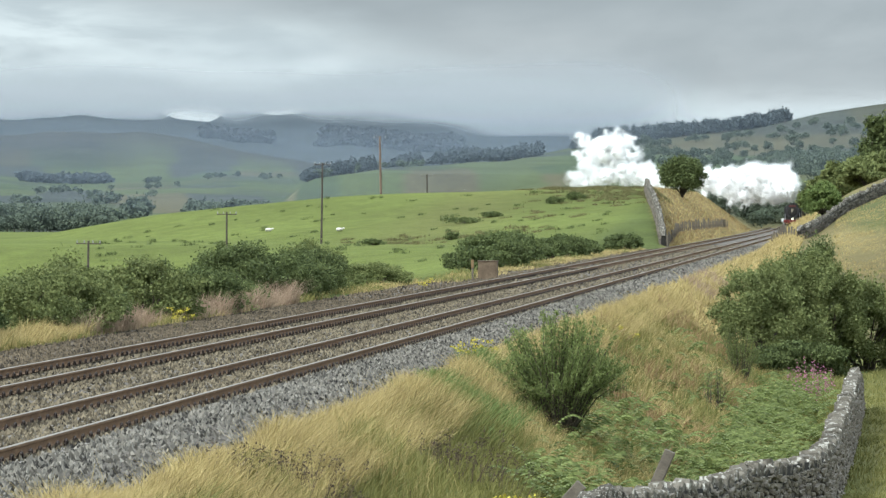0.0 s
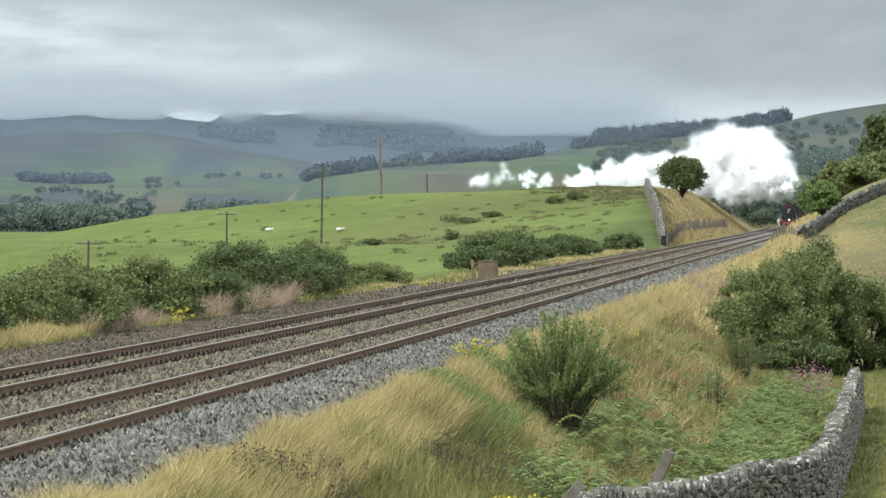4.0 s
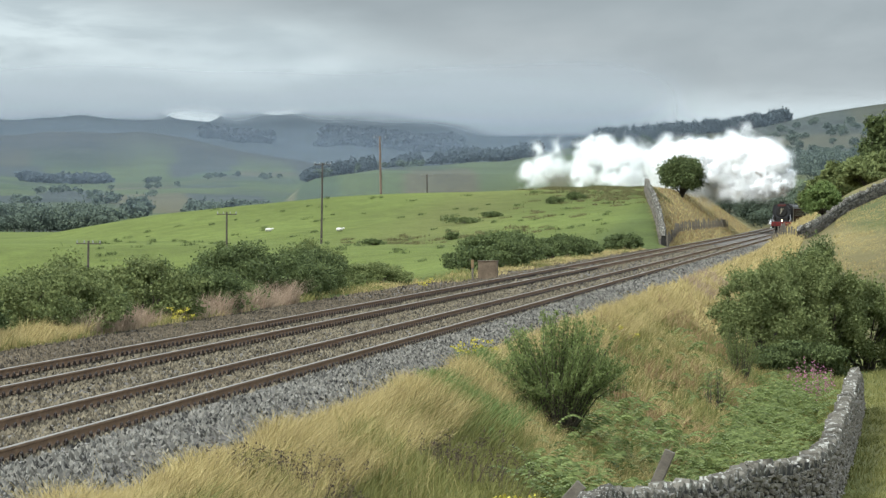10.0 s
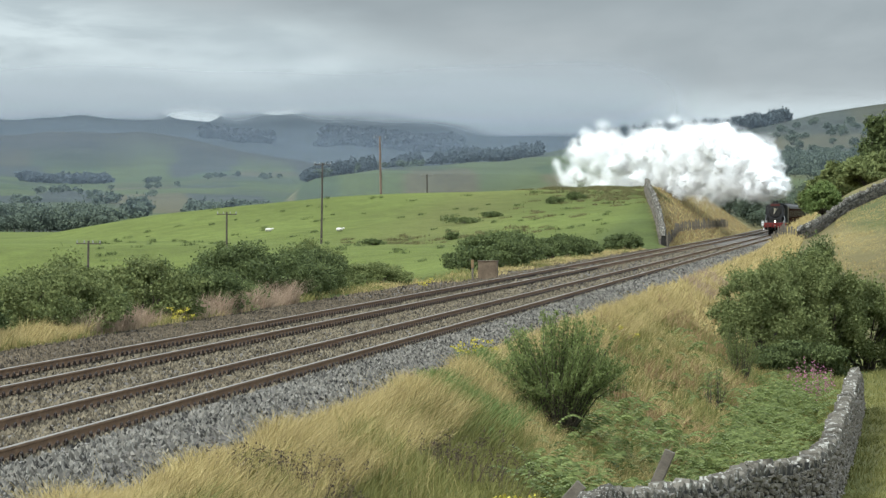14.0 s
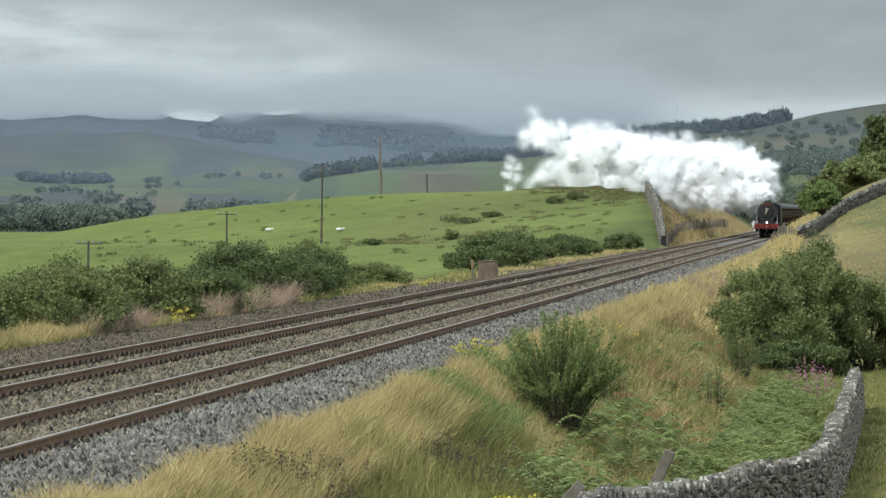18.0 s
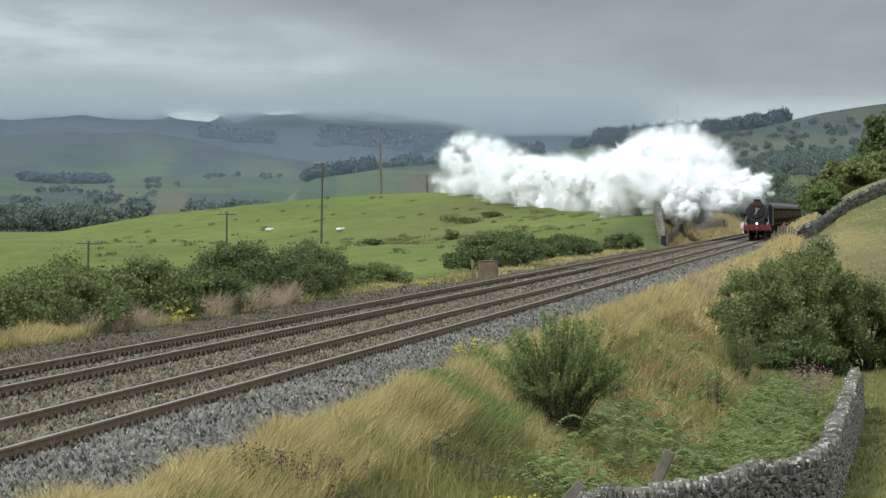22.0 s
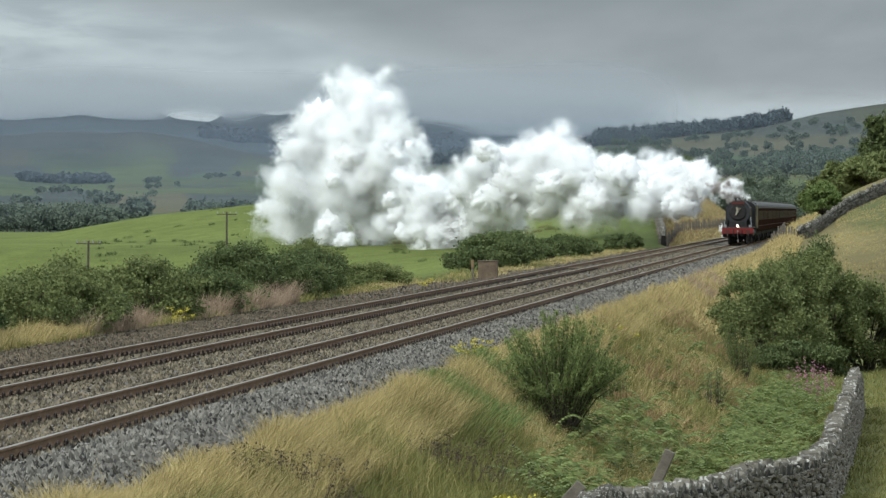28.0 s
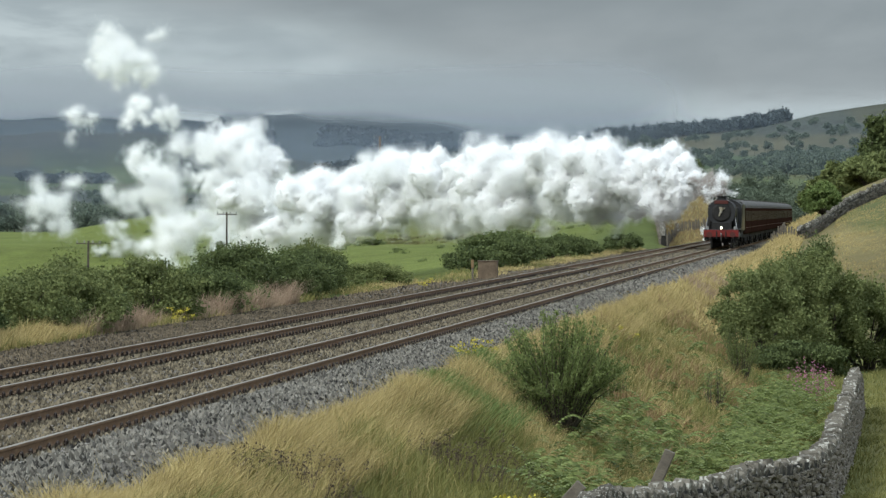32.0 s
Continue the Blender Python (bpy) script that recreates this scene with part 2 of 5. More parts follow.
def veil_mat(name, tone):
    """Mist and cloud: droplets that scatter light, as thick as the sheet's own density says."""
    m = bpy.data.materials.new(name)
    m.use_nodes = True
    n, l = m.node_tree.nodes, m.node_tree.links
    n.remove(n["Principled BSDF"])
    df, tl, tp = n.new("ShaderNodeBsdfDiffuse"), n.new("ShaderNodeBsdfTranslucent"), n.new("ShaderNodeBsdfTransparent")
    df.inputs[0].default_value = tl.inputs[0].default_value = (*tone, 1)
    m1, m2, at = n.new("ShaderNodeMixShader"), n.new("ShaderNodeMixShader"), n.new("ShaderNodeAttribute")
    at.attribute_name = "veil"
    m1.inputs[0].default_value = 0.5
    l.new(df.outputs[0], m1.inputs[1])
    l.new(tl.outputs[0], m1.inputs[2])
    l.new(at.outputs["Fac"], m2.inputs[0])
    l.new(tp.outputs[0], m2.inputs[1])
    l.new(m1.outputs[0], m2.inputs[2])
    l.new(m2.outputs[0], n["Material Output"].inputs[0])
    return m


CLOUD = veil_mat("hill_cloud", (0.48, 0.515, 0.545))
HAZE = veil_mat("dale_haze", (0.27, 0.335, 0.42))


# ---- mesh helpers ----
def mesh_np(name, verts, faces, material, smooth=False):
    me = bpy.data.meshes.new(name)
    me.from_pydata(np.asarray(verts).tolist(), [], faces if isinstance(faces, list) else faces.tolist())
    for m in material if isinstance(material, (list, tuple)) else [material]:
        me.materials.append(m)
    if smooth:
        me.polygons.foreach_set("use_smooth", np.ones(len(me.polygons), bool))
    me.update()
    return me


def bm_mesh(name, bm, material, smooth=False):
    me = bpy.data.meshes.new(name)
    bm.normal_update()
    bm.to_mesh(me)
    bm.free()
    me.materials.append(material)
    if smooth:
        me.polygons.foreach_set("use_smooth", np.ones(len(me.polygons), bool))
    return me


def part(name, bm, material, parent, label="", smooth=False):
    """Links a bmesh, or a mesh, as one part of parent."""
    ob = new(name, bm if isinstance(bm, bpy.types.Mesh) else bm_mesh(name, bm, material, smooth))
    ob.parent = parent
    return tagged(ob, label)


def box(sx, sy, sz, x=0, y=0, z=0, bevel=0.0, bm=None, rot=None):
    """A box whose base centre is at x, y, z."""
    bm2 = bmesh.new()
    bmesh.ops.create_cube(bm2, size=1)
    bmesh.ops.scale(bm2, vec=(sx, sy, sz), verts=bm2.verts)
    if bevel:
        bmesh.ops.bevel(bm2, geom=bm2.edges[:], offset=bevel, segments=1, affect="EDGES")
    m = Matrix.Translation((x, y, z + sz / 2))
    if rot is not None:
        m = m @ rot
    bmesh.ops.transform(bm2, matrix=m, verts=bm2.verts)
    if bm is None:
        return bm2
    tmp = bpy.data.meshes.new("tmp")
    bm2.to_mesh(tmp)
    bm2.free()
    bm.from_mesh(tmp)
    bpy.data.meshes.remove(tmp)
    return bm


def tube(r1, r2, p, q, seg=16, bm=None):
    """A capped cone frustum from p to q."""
    bm2 = bmesh.new()
    p, q = Vector(p), Vector(q)
    d = q - p
    bmesh.ops.create_cone(bm2, cap_ends=True, segments=seg, radius1=r1, radius2=r2, depth=d.length)
    bmesh.ops.transform(bm2, matrix=Matrix.Translation((p + q) / 2) @ d.to_track_quat("Z", "Y").to_matrix().to_4x4(), verts=bm2.verts)
    if bm is None:
        return bm2
    tmp = bpy.data.meshes.new("tmp")
    bm2.to_mesh(tmp)
    bm2.free()
    bm.from_mesh(tmp)
    bpy.data.meshes.remove(tmp)
    return bm


def smooth01(a, b, v):
    t = np.clip((np.asarray(v, float) - a) / (b - a), 0, 1)
    return t * t * (3 - 2 * t)


def lumps(x, y, seed=0.0):
    """Cheap rolling relief in -1..1."""
    return (np.sin(x * 1.0 + 1.3 * seed + 1.7 * np.sin(y * 0.7 + seed)) + np.sin(y * 1.3 - seed + 1.4 * np.sin(x * 0.8 + 2 * seed))
            + 0.5 * np.sin(x * 2.3 + y * 1.9 + seed)) / 2.5


def bend(Y):
    """The railway's line: straight, easing away beyond the cutting."""
    return -1.47e-5 * np.clip(np.asarray(Y, float) - 550, 0, 400) ** 2


# ---- the lie of the land ----
CT, ST = math.cos(radians(TURN)), math.sin(radians(TURN))


def bearing(X, Y):
    """How far to the side of the view's axis a place lies, per unit of distance, and the distance."""
    dx = X - EYE[0]
    d = -dx * ST + Y * CT
    return (dx * CT + Y * ST) / np.maximum(d, 1.0), d


def land(X, Y):
    X_true, Y = np.asarray(X, float), np.asarray(Y, float)
    X = X_true - bend(Y)
    # beside the line, towards the lower field and, farther on, the cutting
    bank = -0.45 - np.minimum(2.75, np.maximum(0, X - 3.0) / 1.55) + 0.12 * lumps(X * 0.9, Y * 0.35, 1)
    cut = -0.3 + np.clip(X - 2.9, 0, 1.6) * 1.15 + np.maximum(0, X - 4.5) * 0.42
    cut = np.minimum(cut, 9 + 0.1 * X) + 0.9 * smooth01(6, 9.5, X) * smooth01(290, 380, Y) + 0.15 * lumps(X * 0.5, Y * 0.1, 2)
    w = smooth01(230, 470, Y)
    right = bank * (1 - w) + cut * w
    stand = 1.3 - 0.02 * np.maximum(0, -Y)
    ws = smooth01(62, 14, Y) * smooth01(5.5, 9, X)
    right = right * (1 - ws) + stand * ws
    # the pasture hill
    L = -X
    foot = -0.6 - np.maximum(0, L - 12) * 0.2
    crest = np.interp(L, [10, 25, 42, 54, 75, 92, 140, 300], [5.6, 5.5, 5.0, 4.4, 2.4, -0.6, -9, -14])
    p = np.clip((Y - 340) / 270, 0, 1) ** 2
    hill = foot * (1 - p) + crest * p + 0.1 * lumps(X * 0.16, Y * 0.03, 3) * smooth01(14, 24, L)
    fall = np.where(L > 22, np.maximum(0, Y - 612), np.maximum(0, Y - 800))
    hill = hill - np.minimum(0.0006 * fall ** 2, 22)
    side = -0.5 + np.maximum(0, L - 6.9) * 0.74
    left = np.where(L < 12, np.minimum(-0.6 + 0 * L, side), hill)
    k = smooth01(430, 500, Y)
    left = left * (1 - k) + np.minimum(np.maximum(hill, -0.6), side) * k
    z = np.where(X > -1.7, right, left)
    z = np.where(np.abs(X + 1.7) < 5.0, np.minimum(z, -0.5), z)
    # the dale and the fells
    b, d = bearing(X_true, Y)
    b = np.clip(b, -0.16, 0.16)
    rise_l = np.interp(d, [780, 950, 1200, 1800, 2300, 2550], [-66, -52, -26, 18, 46, 58])
    dome = np.interp(b, [-0.12, -0.087, -0.0705, -0.0594, -0.0505, -0.0393, -0.0249, -0.0149, 0.02], [132, 137, 144, 142, 127, 104, 82, 72, 80])
    dome = dome + 3 * lumps(b * 150, b * 0, 2)
    rise_l = rise_l + (dome - 58) * smooth01(2500, 2950, d) - 34 * smooth01(2960, 3250, d)
    rise_l = rise_l + (171 - 20 * smooth01(-0.012, 0.012, b) - dome + 34) * smooth01(3250, 4350, d)
    ridge = np.interp(b, [-0.0316, -0.0249, -0.015, -0.0093, 0.0018, 0.0129, 0.0185, 0.024, 0.0307, 0.0385, 0.0462, 0.054, 0.0607, 0.0674, 0.074, 0.0796, 0.0871, 0.12],
                      [30, 56, 68, 76, 80, 86, 97, 108, 120, 125, 130, 138, 145, 157, 171, 179, 189, 194])
    rise_r = np.interp(d, [780, 950, 1200, 1500, 1800], [-40, 4, 36, 62, 92])
    rise_r = np.minimum(rise_r, ridge)
    rise_r = np.where(d > 1800, np.minimum(92, ridge) + (ridge - np.minimum(92, ridge)) * smooth01(1800, 2250, d), rise_r)
    rise_r = rise_r - 60 * smooth01(2300, 2800, d)
    rise = np.where(d < 1500, rise_l * (1 - smooth01(-0.01, 0.03, b)) + rise_r * smooth01(-0.01, 0.03, b), np.maximum(rise_l * (1 - 0.55 * smooth01(0.03, 0.05, b)), rise_r * smooth01(-0.035, -0.027, b)))
    sil = 7 * lumps(b * 120, d * 0.0022, 4) + 3 * lumps(b * 330, d * 0.004, 6)
    rise = rise + sil * smooth01(1300, 2600, d) * (1 - smooth01(0.0, 0.02, b))
    dip = 15 * np.exp(-((b + 0.0492) / 0.0052) ** 4) + 5 * np.exp(-((b + 0.032) / 0.0045) ** 4)
    rise = rise - dip * smooth01(3900, 4300, d)
    far = EYE[2] + rise * d / 9000
    k = smooth01(800, 960, Y)
    return z * (1 - k) + far * k


def cover(X, Y):
    """Base colour of the ground's cover, with distance haze tinted into the far land."""
    X0 = X - bend(Y)
    b, d = bearing(X, Y)
    col = np.empty(X.shape + (3,))
    col[:] = (0.10, 0.125, 0.035)
    pasture = np.array((0.138, 0.166, 0.042))
    rough = np.array((0.155, 0.135, 0.055))
    straw = np.array((0.22, 0.185, 0.082))
    green = np.array((0.075, 0.11, 0.035))
    hazed_moor = np.array((0.066, 0.076, 0.068))
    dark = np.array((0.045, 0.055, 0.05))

    def lay(w, c):
        col[:] = col * (1 - w[..., None]) + c * w[..., None]
    lay(smooth01(-12, -16, X0), pasture)
    t = smooth01(-0.5, 0.6, lumps(X * 0.13, Y * 0.012, 5)) * smooth01(470, 580, Y) * smooth01(-52, -34, X0)
    lay(np.where(X0 < -12, t * 0.55, 0), rough)
    lay(smooth01(430, 470, Y) * (X0 > np.interp(Y, [440, 462, 600, 800], [-6.6, -7.6, -15.4, -20])) * (X0 < 0), straw)
    right = (X0 > 3) * smooth01(150, 250, Y)
    lay(right, straw * (0.8 + 0.3 * lumps(X * 0.5, Y * 0.06, 7))[..., None])
    g = right * smooth01(0.1, 0.5, lumps(X * 0.3, Y * 0.03, 9))
    lay(g * 0.6, green)
    near = (X0 > 3) * (1 - smooth01(150, 250, Y))
    lay(near * 0.8, green)
    lay(near * smooth01(6, 9, X0), np.array((0.12, 0.15, 0.04)))
    lay(near * smooth01(10.4, 11.2, X0), np.array((0.17, 0.16, 0.055)))
    # far moor toned greyer, haze of distance put into its colour
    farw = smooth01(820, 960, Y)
    lay(farw, hazed_moor)
    # enclosed fields, rough grazing and heather
    ci = np.floor((b * 9000 + 0.05 * d + 24 * lumps(b * 60, d * 0.004, 3)) / 120)
    cj = np.floor(d / 170 + 0.8 * lumps(b * 40, d * 0.003, 5))
    h = np.modf(np.abs(np.sin(ci * 12.9898 + cj * 78.233)) * 43758.5453)[0]
    infield = farw * smooth01(3000, 2600, d)
    lay(infield * (h < 0.3) * 0.85, np.array((0.10, 0.125, 0.05)))
    lay(infield * (h > 0.75) * 0.8, np.array((0.135, 0.12, 0.065)))
    lay(infield * (h > 0.3) * (h < 0.45) * 0.8, np.array((0.075, 0.105, 0.05)))
    f2 = smooth01(0.1, 0.6, lumps(b * 95, d * 0.009, 13))
    lay(farw * f2 * 0.45, dark)
    lay(farw * smooth01(2600, 2900, d) * smooth01(3100, 3000, d) * 0.6, np.array((0.06, 0.058, 0.055)))
    lay(farw * smooth01(0.02, 0.04, b) * smooth01(1900, 2200, d) * 0.6, np.array((0.06, 0.064, 0.045)))
    # the enclosed hillside: green intakes below, brown bents and bracken above
    up = (land(X, Y) - EYE[2]) / np.maximum(d, 1) * 9000 + 5 * lumps(b * 90, d * 0.004, 17)
    east = farw * smooth01(0.018, 0.032, b) * smooth01(2600, 2300, d)
    lay(east * smooth01(62, 68, up) * smooth01(100, 94, up) * 0.8, np.array((0.07, 0.105, 0.04)))
    lay(east * smooth01(106, 112, up) * smooth01(142, 132, up) * smooth01(0.036, 0.05, b) * 0.75, np.array((0.105, 0.096, 0.055)))
    lay(east * smooth01(30, 36, up) * smooth01(60, 54, up) * 0.7, np.array((0.10, 0.12, 0.05)))
    west = farw * smooth01(-0.012, -0.03, b)
    lay(west * smooth01(20, 23, up) * smooth01(35, 31, up) * smooth01(-0.058, -0.052, b) * smooth01(1700, 1500, d) * 0.85, np.array((0.20, 0.175, 0.10)))
    lay(west * smooth01(38, 42, up) * smooth01(62, 56, up) * 0.6, np.array((0.075, 0.10, 0.045)))
    # blue of distance haze painted over the farthest fells
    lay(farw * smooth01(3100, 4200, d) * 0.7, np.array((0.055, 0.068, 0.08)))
    return col


def ground():
    cs = np.unique(np.concatenate([[-2600, -1700, -1100, -760, -560, -430, -340, -270, -220, -185], np.arange(-160, -18, 1.9), np.arange(-18, 14.1, 0.6),
                                   np.arange(15.5, 60, 2.2), [64, 72, 84, 100, 125, 160, 210, 290, 420, 650, 1000, 1700, 2600]]).round(2))
    ys = np.concatenate([[-1500, -900, -500, -300, -180, -110, -70, -40, -20, -8], np.arange(0, 300, 3.0), np.arange(300, 640, 4.0), np.arange(640, 1000, 8.0),
                         np.arange(1000, 2400, 22), np.arange(2400, 4420, 30), [4500, 4650, 4900]])
    C, Y = np.meshgrid(cs, ys)
    g = np.maximum(0, Y - 900)
    X = C * (1 + g / 900) - g * 0.055
    Z = land(X, Y)
    nc, nr = len(cs), len(ys)
    v = np.stack([X, Y, Z], -1).reshape(-1, 3)
    i = (np.arange(nr - 1)[:, None] * nc + np.arange(nc - 1)[None]).ravel()
    me = mesh_np("ground", v, np.stack([i, i + 1, i + nc + 1, i + nc], 1), TURF, True)
    a = me.color_attributes.new("cover", "FLOAT_COLOR", "POINT")
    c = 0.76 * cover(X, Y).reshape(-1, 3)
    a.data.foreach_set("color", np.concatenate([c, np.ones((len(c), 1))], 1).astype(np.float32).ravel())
    tagged(new("ground", me), "rolling green pasture, straw banks and moorland tinted grey-blue for haze", "ground", kind="structure")


ground()


# ---- the railway ----
def sweep(profile, x, ys, closed=True):
    """A profile in (x, z) drawn along the line at the offset x."""
    pr = np.array(profile, float)
    n = len(pr)
    off = bend(ys) + x
    v = np.stack([off[:, None] + pr[None, :, 0], np.repeat(ys[:, None], n, 1), np.repeat(pr[None, :, 1], len(ys), 0)], -1).reshape(-1, 3)
    k = np.arange(n if closed else n - 1)
    i = (np.arange(len(ys) - 1)[:, None] * n)
    j = (k + 1) % n
    f = np.stack([i + k, i + j, i + n + j, i + n + k], -1).reshape(-1, 4)
    return v, f


LINE_Y = np.concatenate([np.arange(-60, 300, 20.0), np.arange(300, 1001, 25.0)])


def railway():
    bed_prof = [(-10.5, -0.85), (-9.9, -0.56), (-7.3, -0.5), (-5.3, -0.2), (-4.9, -0.17), (-2.2, -0.17), (-1.7, -0.22), (-1.2, -0.17), (1.5, -0.17), (1.9, -0.2), (2.9, -0.6), (3.5, -0.95)]
    v, f = sweep(bed_prof, 0, LINE_Y, False)
    bed = tagged(new("ballast_bed", mesh_np("ballast_bed", v, f, BALLAST)), "grey limestone ballast bed under two tracks", "ballast", kind="structure")
    # loose stones where they can be told apart
    rs = np.random.RandomState(4)

    def stones(n, y0, y1, smin, smax):
        x, y = rs.uniform(-9.9, 3.1, n), y0 + (y1 - y0) * rs.rand(n) ** 1.4
        z = np.interp(x, [p[0] for p in bed_prof], [p[1] for p in bed_prof])
        s = rs.uniform(smin, smax, n)
        base = np.array([(1, 0.2, -0.5), (-0.9, 0.5, -0.4), (0, -1, -0.4), (0.1, 0.1, 0.9)], float)
        a = rs.uniform(0, 6.28, n)
        d = base[None] * rs.uniform(0.6, 1.3, (n, 4, 1)) + rs.uniform(-0.4, 0.4, (n, 4, 3))
        ca, sa = np.cos(a)[:, None], np.sin(a)[:, None]
        d = np.stack([d[..., 0] * ca - d[..., 1] * sa, d[..., 0] * sa + d[..., 1] * ca, d[..., 2]], -1)
        vv = d * s[:, None, None] + np.stack([x, y, z + s * 0.35], -1)[:, None]
        ff = np.array([(0, 1, 3), (1, 2, 3), (2, 0, 3), (0, 2, 1)])
        return vv.reshape(-1, 3), (ff[None] + 4 * np.arange(n)[:, None, None]).reshape(-1, 3), np.repeat(np.where(x > 0.95, 1, np.where(x < -4.6, 2, 0)).astype(np.int32), 4)
    v1, f1, m1 = stones(125000, 54, 190, 0.022, 0.054)
    v2, f2, m2 = stones(22000, 190, 440, 0.04, 0.075)
    me = mesh_np("ballast_stones", np.concatenate([v1, v2]), np.concatenate([f1, f2 + len(v1)]), [STONES, FRESH, CESS])
    me.polygons.foreach_set("material_index", np.concatenate([m1, m2]))
    tagged(new("ballast_stones", me), "loose angular grey and brown ballast stones", "ballast", kind="stuff")
    rail_p = [(-0.07, -0.159), (0.07, -0.159), (0.07, -0.148), (0.012, -0.125), (0.012, -0.045), (0.036, -0.032), (0.036, -0.004), (-0.036, -0.004), (-0.036, -0.032), (-0.012, -0.045), (-0.012, -0.125), (-0.07, -0.148)]
    top_p = [(-0.033, -0.004), (0.033, -0.004), (0.03, 0.002), (-0.03, 0.002)]
    rs2 = random.Random(6)
    clip = bmesh.new()
    for k in range(5):
        a0, a1 = math.pi * k / 5, math.pi * (k + 1) / 5
        tube(0.018, 0.018, (0.045, 0.09 * math.cos(a0), 0.075 * math.sin(a0)), (0.045, 0.09 * math.cos(a1), 0.075 * math.sin(a1)), 5, clip)
    clip_me = bm_mesh("rail_clip", clip, CLIP)
    cv = np.array([q.co[:] for q in clip_me.vertices])
    cf = [list(q.vertices) for q in clip_me.polygons]
    sl = bm_mesh("sleeper", box(2.5, 0.26, 0.2, bevel=0.02), CONCRETE)
    for cx, up, lab in ((0.0, 0.0, "up track with rusty rails on concrete sleepers"), (-3.58, 0.03, "down track with rusty rails on concrete sleepers")):
        tr = tagged(new("railway_track"), lab, "track", "railway tracks", "structure")
        tr.location.z = up
        for s in (-0.7525, 0.7525):
            v, f = sweep(rail_p, cx + s, LINE_Y)
            rail = part("rail", mesh_np("rail", v, f, RUST), None, tr)
            v, f = sweep(top_p, cx + s, LINE_Y)
            part("running_surface", mesh_np("running_surface", v, f, RAILTOP), None, rail, "dull worn rail head")
        y, n, far_v, far_f = 57.0, 0, [], []
        while y < 420:
            dz = rs2.uniform(-0.012, 0.004)
            if n < 150:
                so = part("sleeper", sl, None, tr)
                so.location = (cx + bend(y), y, -0.366 + dz - 1.6 * up)
            for s in (-0.7525, 0.7525):
                for q in (-1, 1):
                    if n < 36 and q == 1:
                        c = part("rail_clip", clip_me, None, tr)
                        c.location = (cx + s + 0.06, y, -0.155)
                    elif y < 260:
                        far_f += [[i + len(far_v) * len(cv) for i in fc] for fc in cf]
                        far_v.append(cv * (1 if q == 1 else -1, 1, 1) + (cx + s + 0.06 * q, y, -0.155))
            y += 0.7 + rs2.uniform(-0.02, 0.02)
            n += 1
        o = part("rail_clips", mesh_np("rail_clips", np.concatenate(far_v), far_f, CLIP), None, tr, "dark rusted spring clips")
        o["kind"] = "stuff"


railway()


# ---- plants ----
def leaf_mesh(name, pts, size, material, rs, stretch=1.7, up=0.0):
    """A pointed leaf at each point."""
    n = len(pts)
    a = rs.normal(size=(n, 3))
    a[:, 2] += up
    a /= np.linalg.norm(a, axis=1, keepdims=True)
    b = np.cross(a, rs.normal(size=(n, 3)))
    b /= np.linalg.norm(b, axis=1, keepdims=True)
    s = size * rs.uniform(0.6, 1.4, (n, 1))
    if stretch < 2:
        v = np.stack([pts - a * s * stretch, pts + a * s * stretch * 0.7 + b * s * 1.25, pts + a * s * stretch * 0.7 - b * s * 1.25], 1).reshape(-1, 3)
        return mesh_np(name, v, np.arange(3 * n).reshape(-1, 3), material)
    v = np.stack([pts - a * s * stretch, pts + b * s, pts + a * s * stretch, pts - b * s], 1).reshape(-1, 3)
    return mesh_np(name, v, np.arange(4 * n).reshape(-1, 4), material)


def crown_points(rs, n, rx, ry, rz, zc, clumps, hollow=0.5, spread=0.2):
    """Leaves in clumps over an uneven rounded crown."""
    d = rs.normal(size=(clumps, 3))
    d /= np.linalg.norm(d, axis=1, keepdims=True)
    d[:, 2] = np.where(d[:, 2] < -0.55, -d[:, 2], d[:, 2])
    r = hollow + (1 - hollow) * rs.rand(clumps) ** 0.6
    r *= rs.uniform(0.85, 1.12, clumps)
    c = d * r[:, None] * (rx, ry, rz)
    w = rs.uniform(0.4, 1.6, clumps)
    idx = rs.choice(clumps, n, p=w / w.sum())
    e = rs.normal(size=(n, 3)) * spread * np.array((rx, ry, rz)) * w[idx][:, None]
    e[:, 2] -= 0.08 * rz * np.abs(e[:, 0] / rx)
    p = c[idx] + e
    p[:, 2] = np.maximum(p[:, 2] + zc, 0.03)
    return p, c + (0, 0, zc)


def limbs_bm(rs, tips, stems, r0, height, base_spread=0.15):
    bm = bmesh.new()
    roots = []
    for k in range(stems):
        a = rs.uniform(0, 6.28)
        roots.append((math.cos(a) * base_spread * rs.rand(), math.sin(a) * base_spread * rs.rand(), -0.25))
    for i, t in enumerate(tips):
        p = Vector(roots[i % stems])
        q = Vector(t)
        mid = p.lerp(q, 0.45) + Vector((rs.uniform(-0.1, 0.1) * height, rs.uniform(-0.1, 0.1) * height, 0.1 * height))
        tube(r0, r0 * 0.6, p, mid, 6, bm)
        tube(r0 * 0.6, r0 * 0.18, mid, q, 5, bm)
    return bm


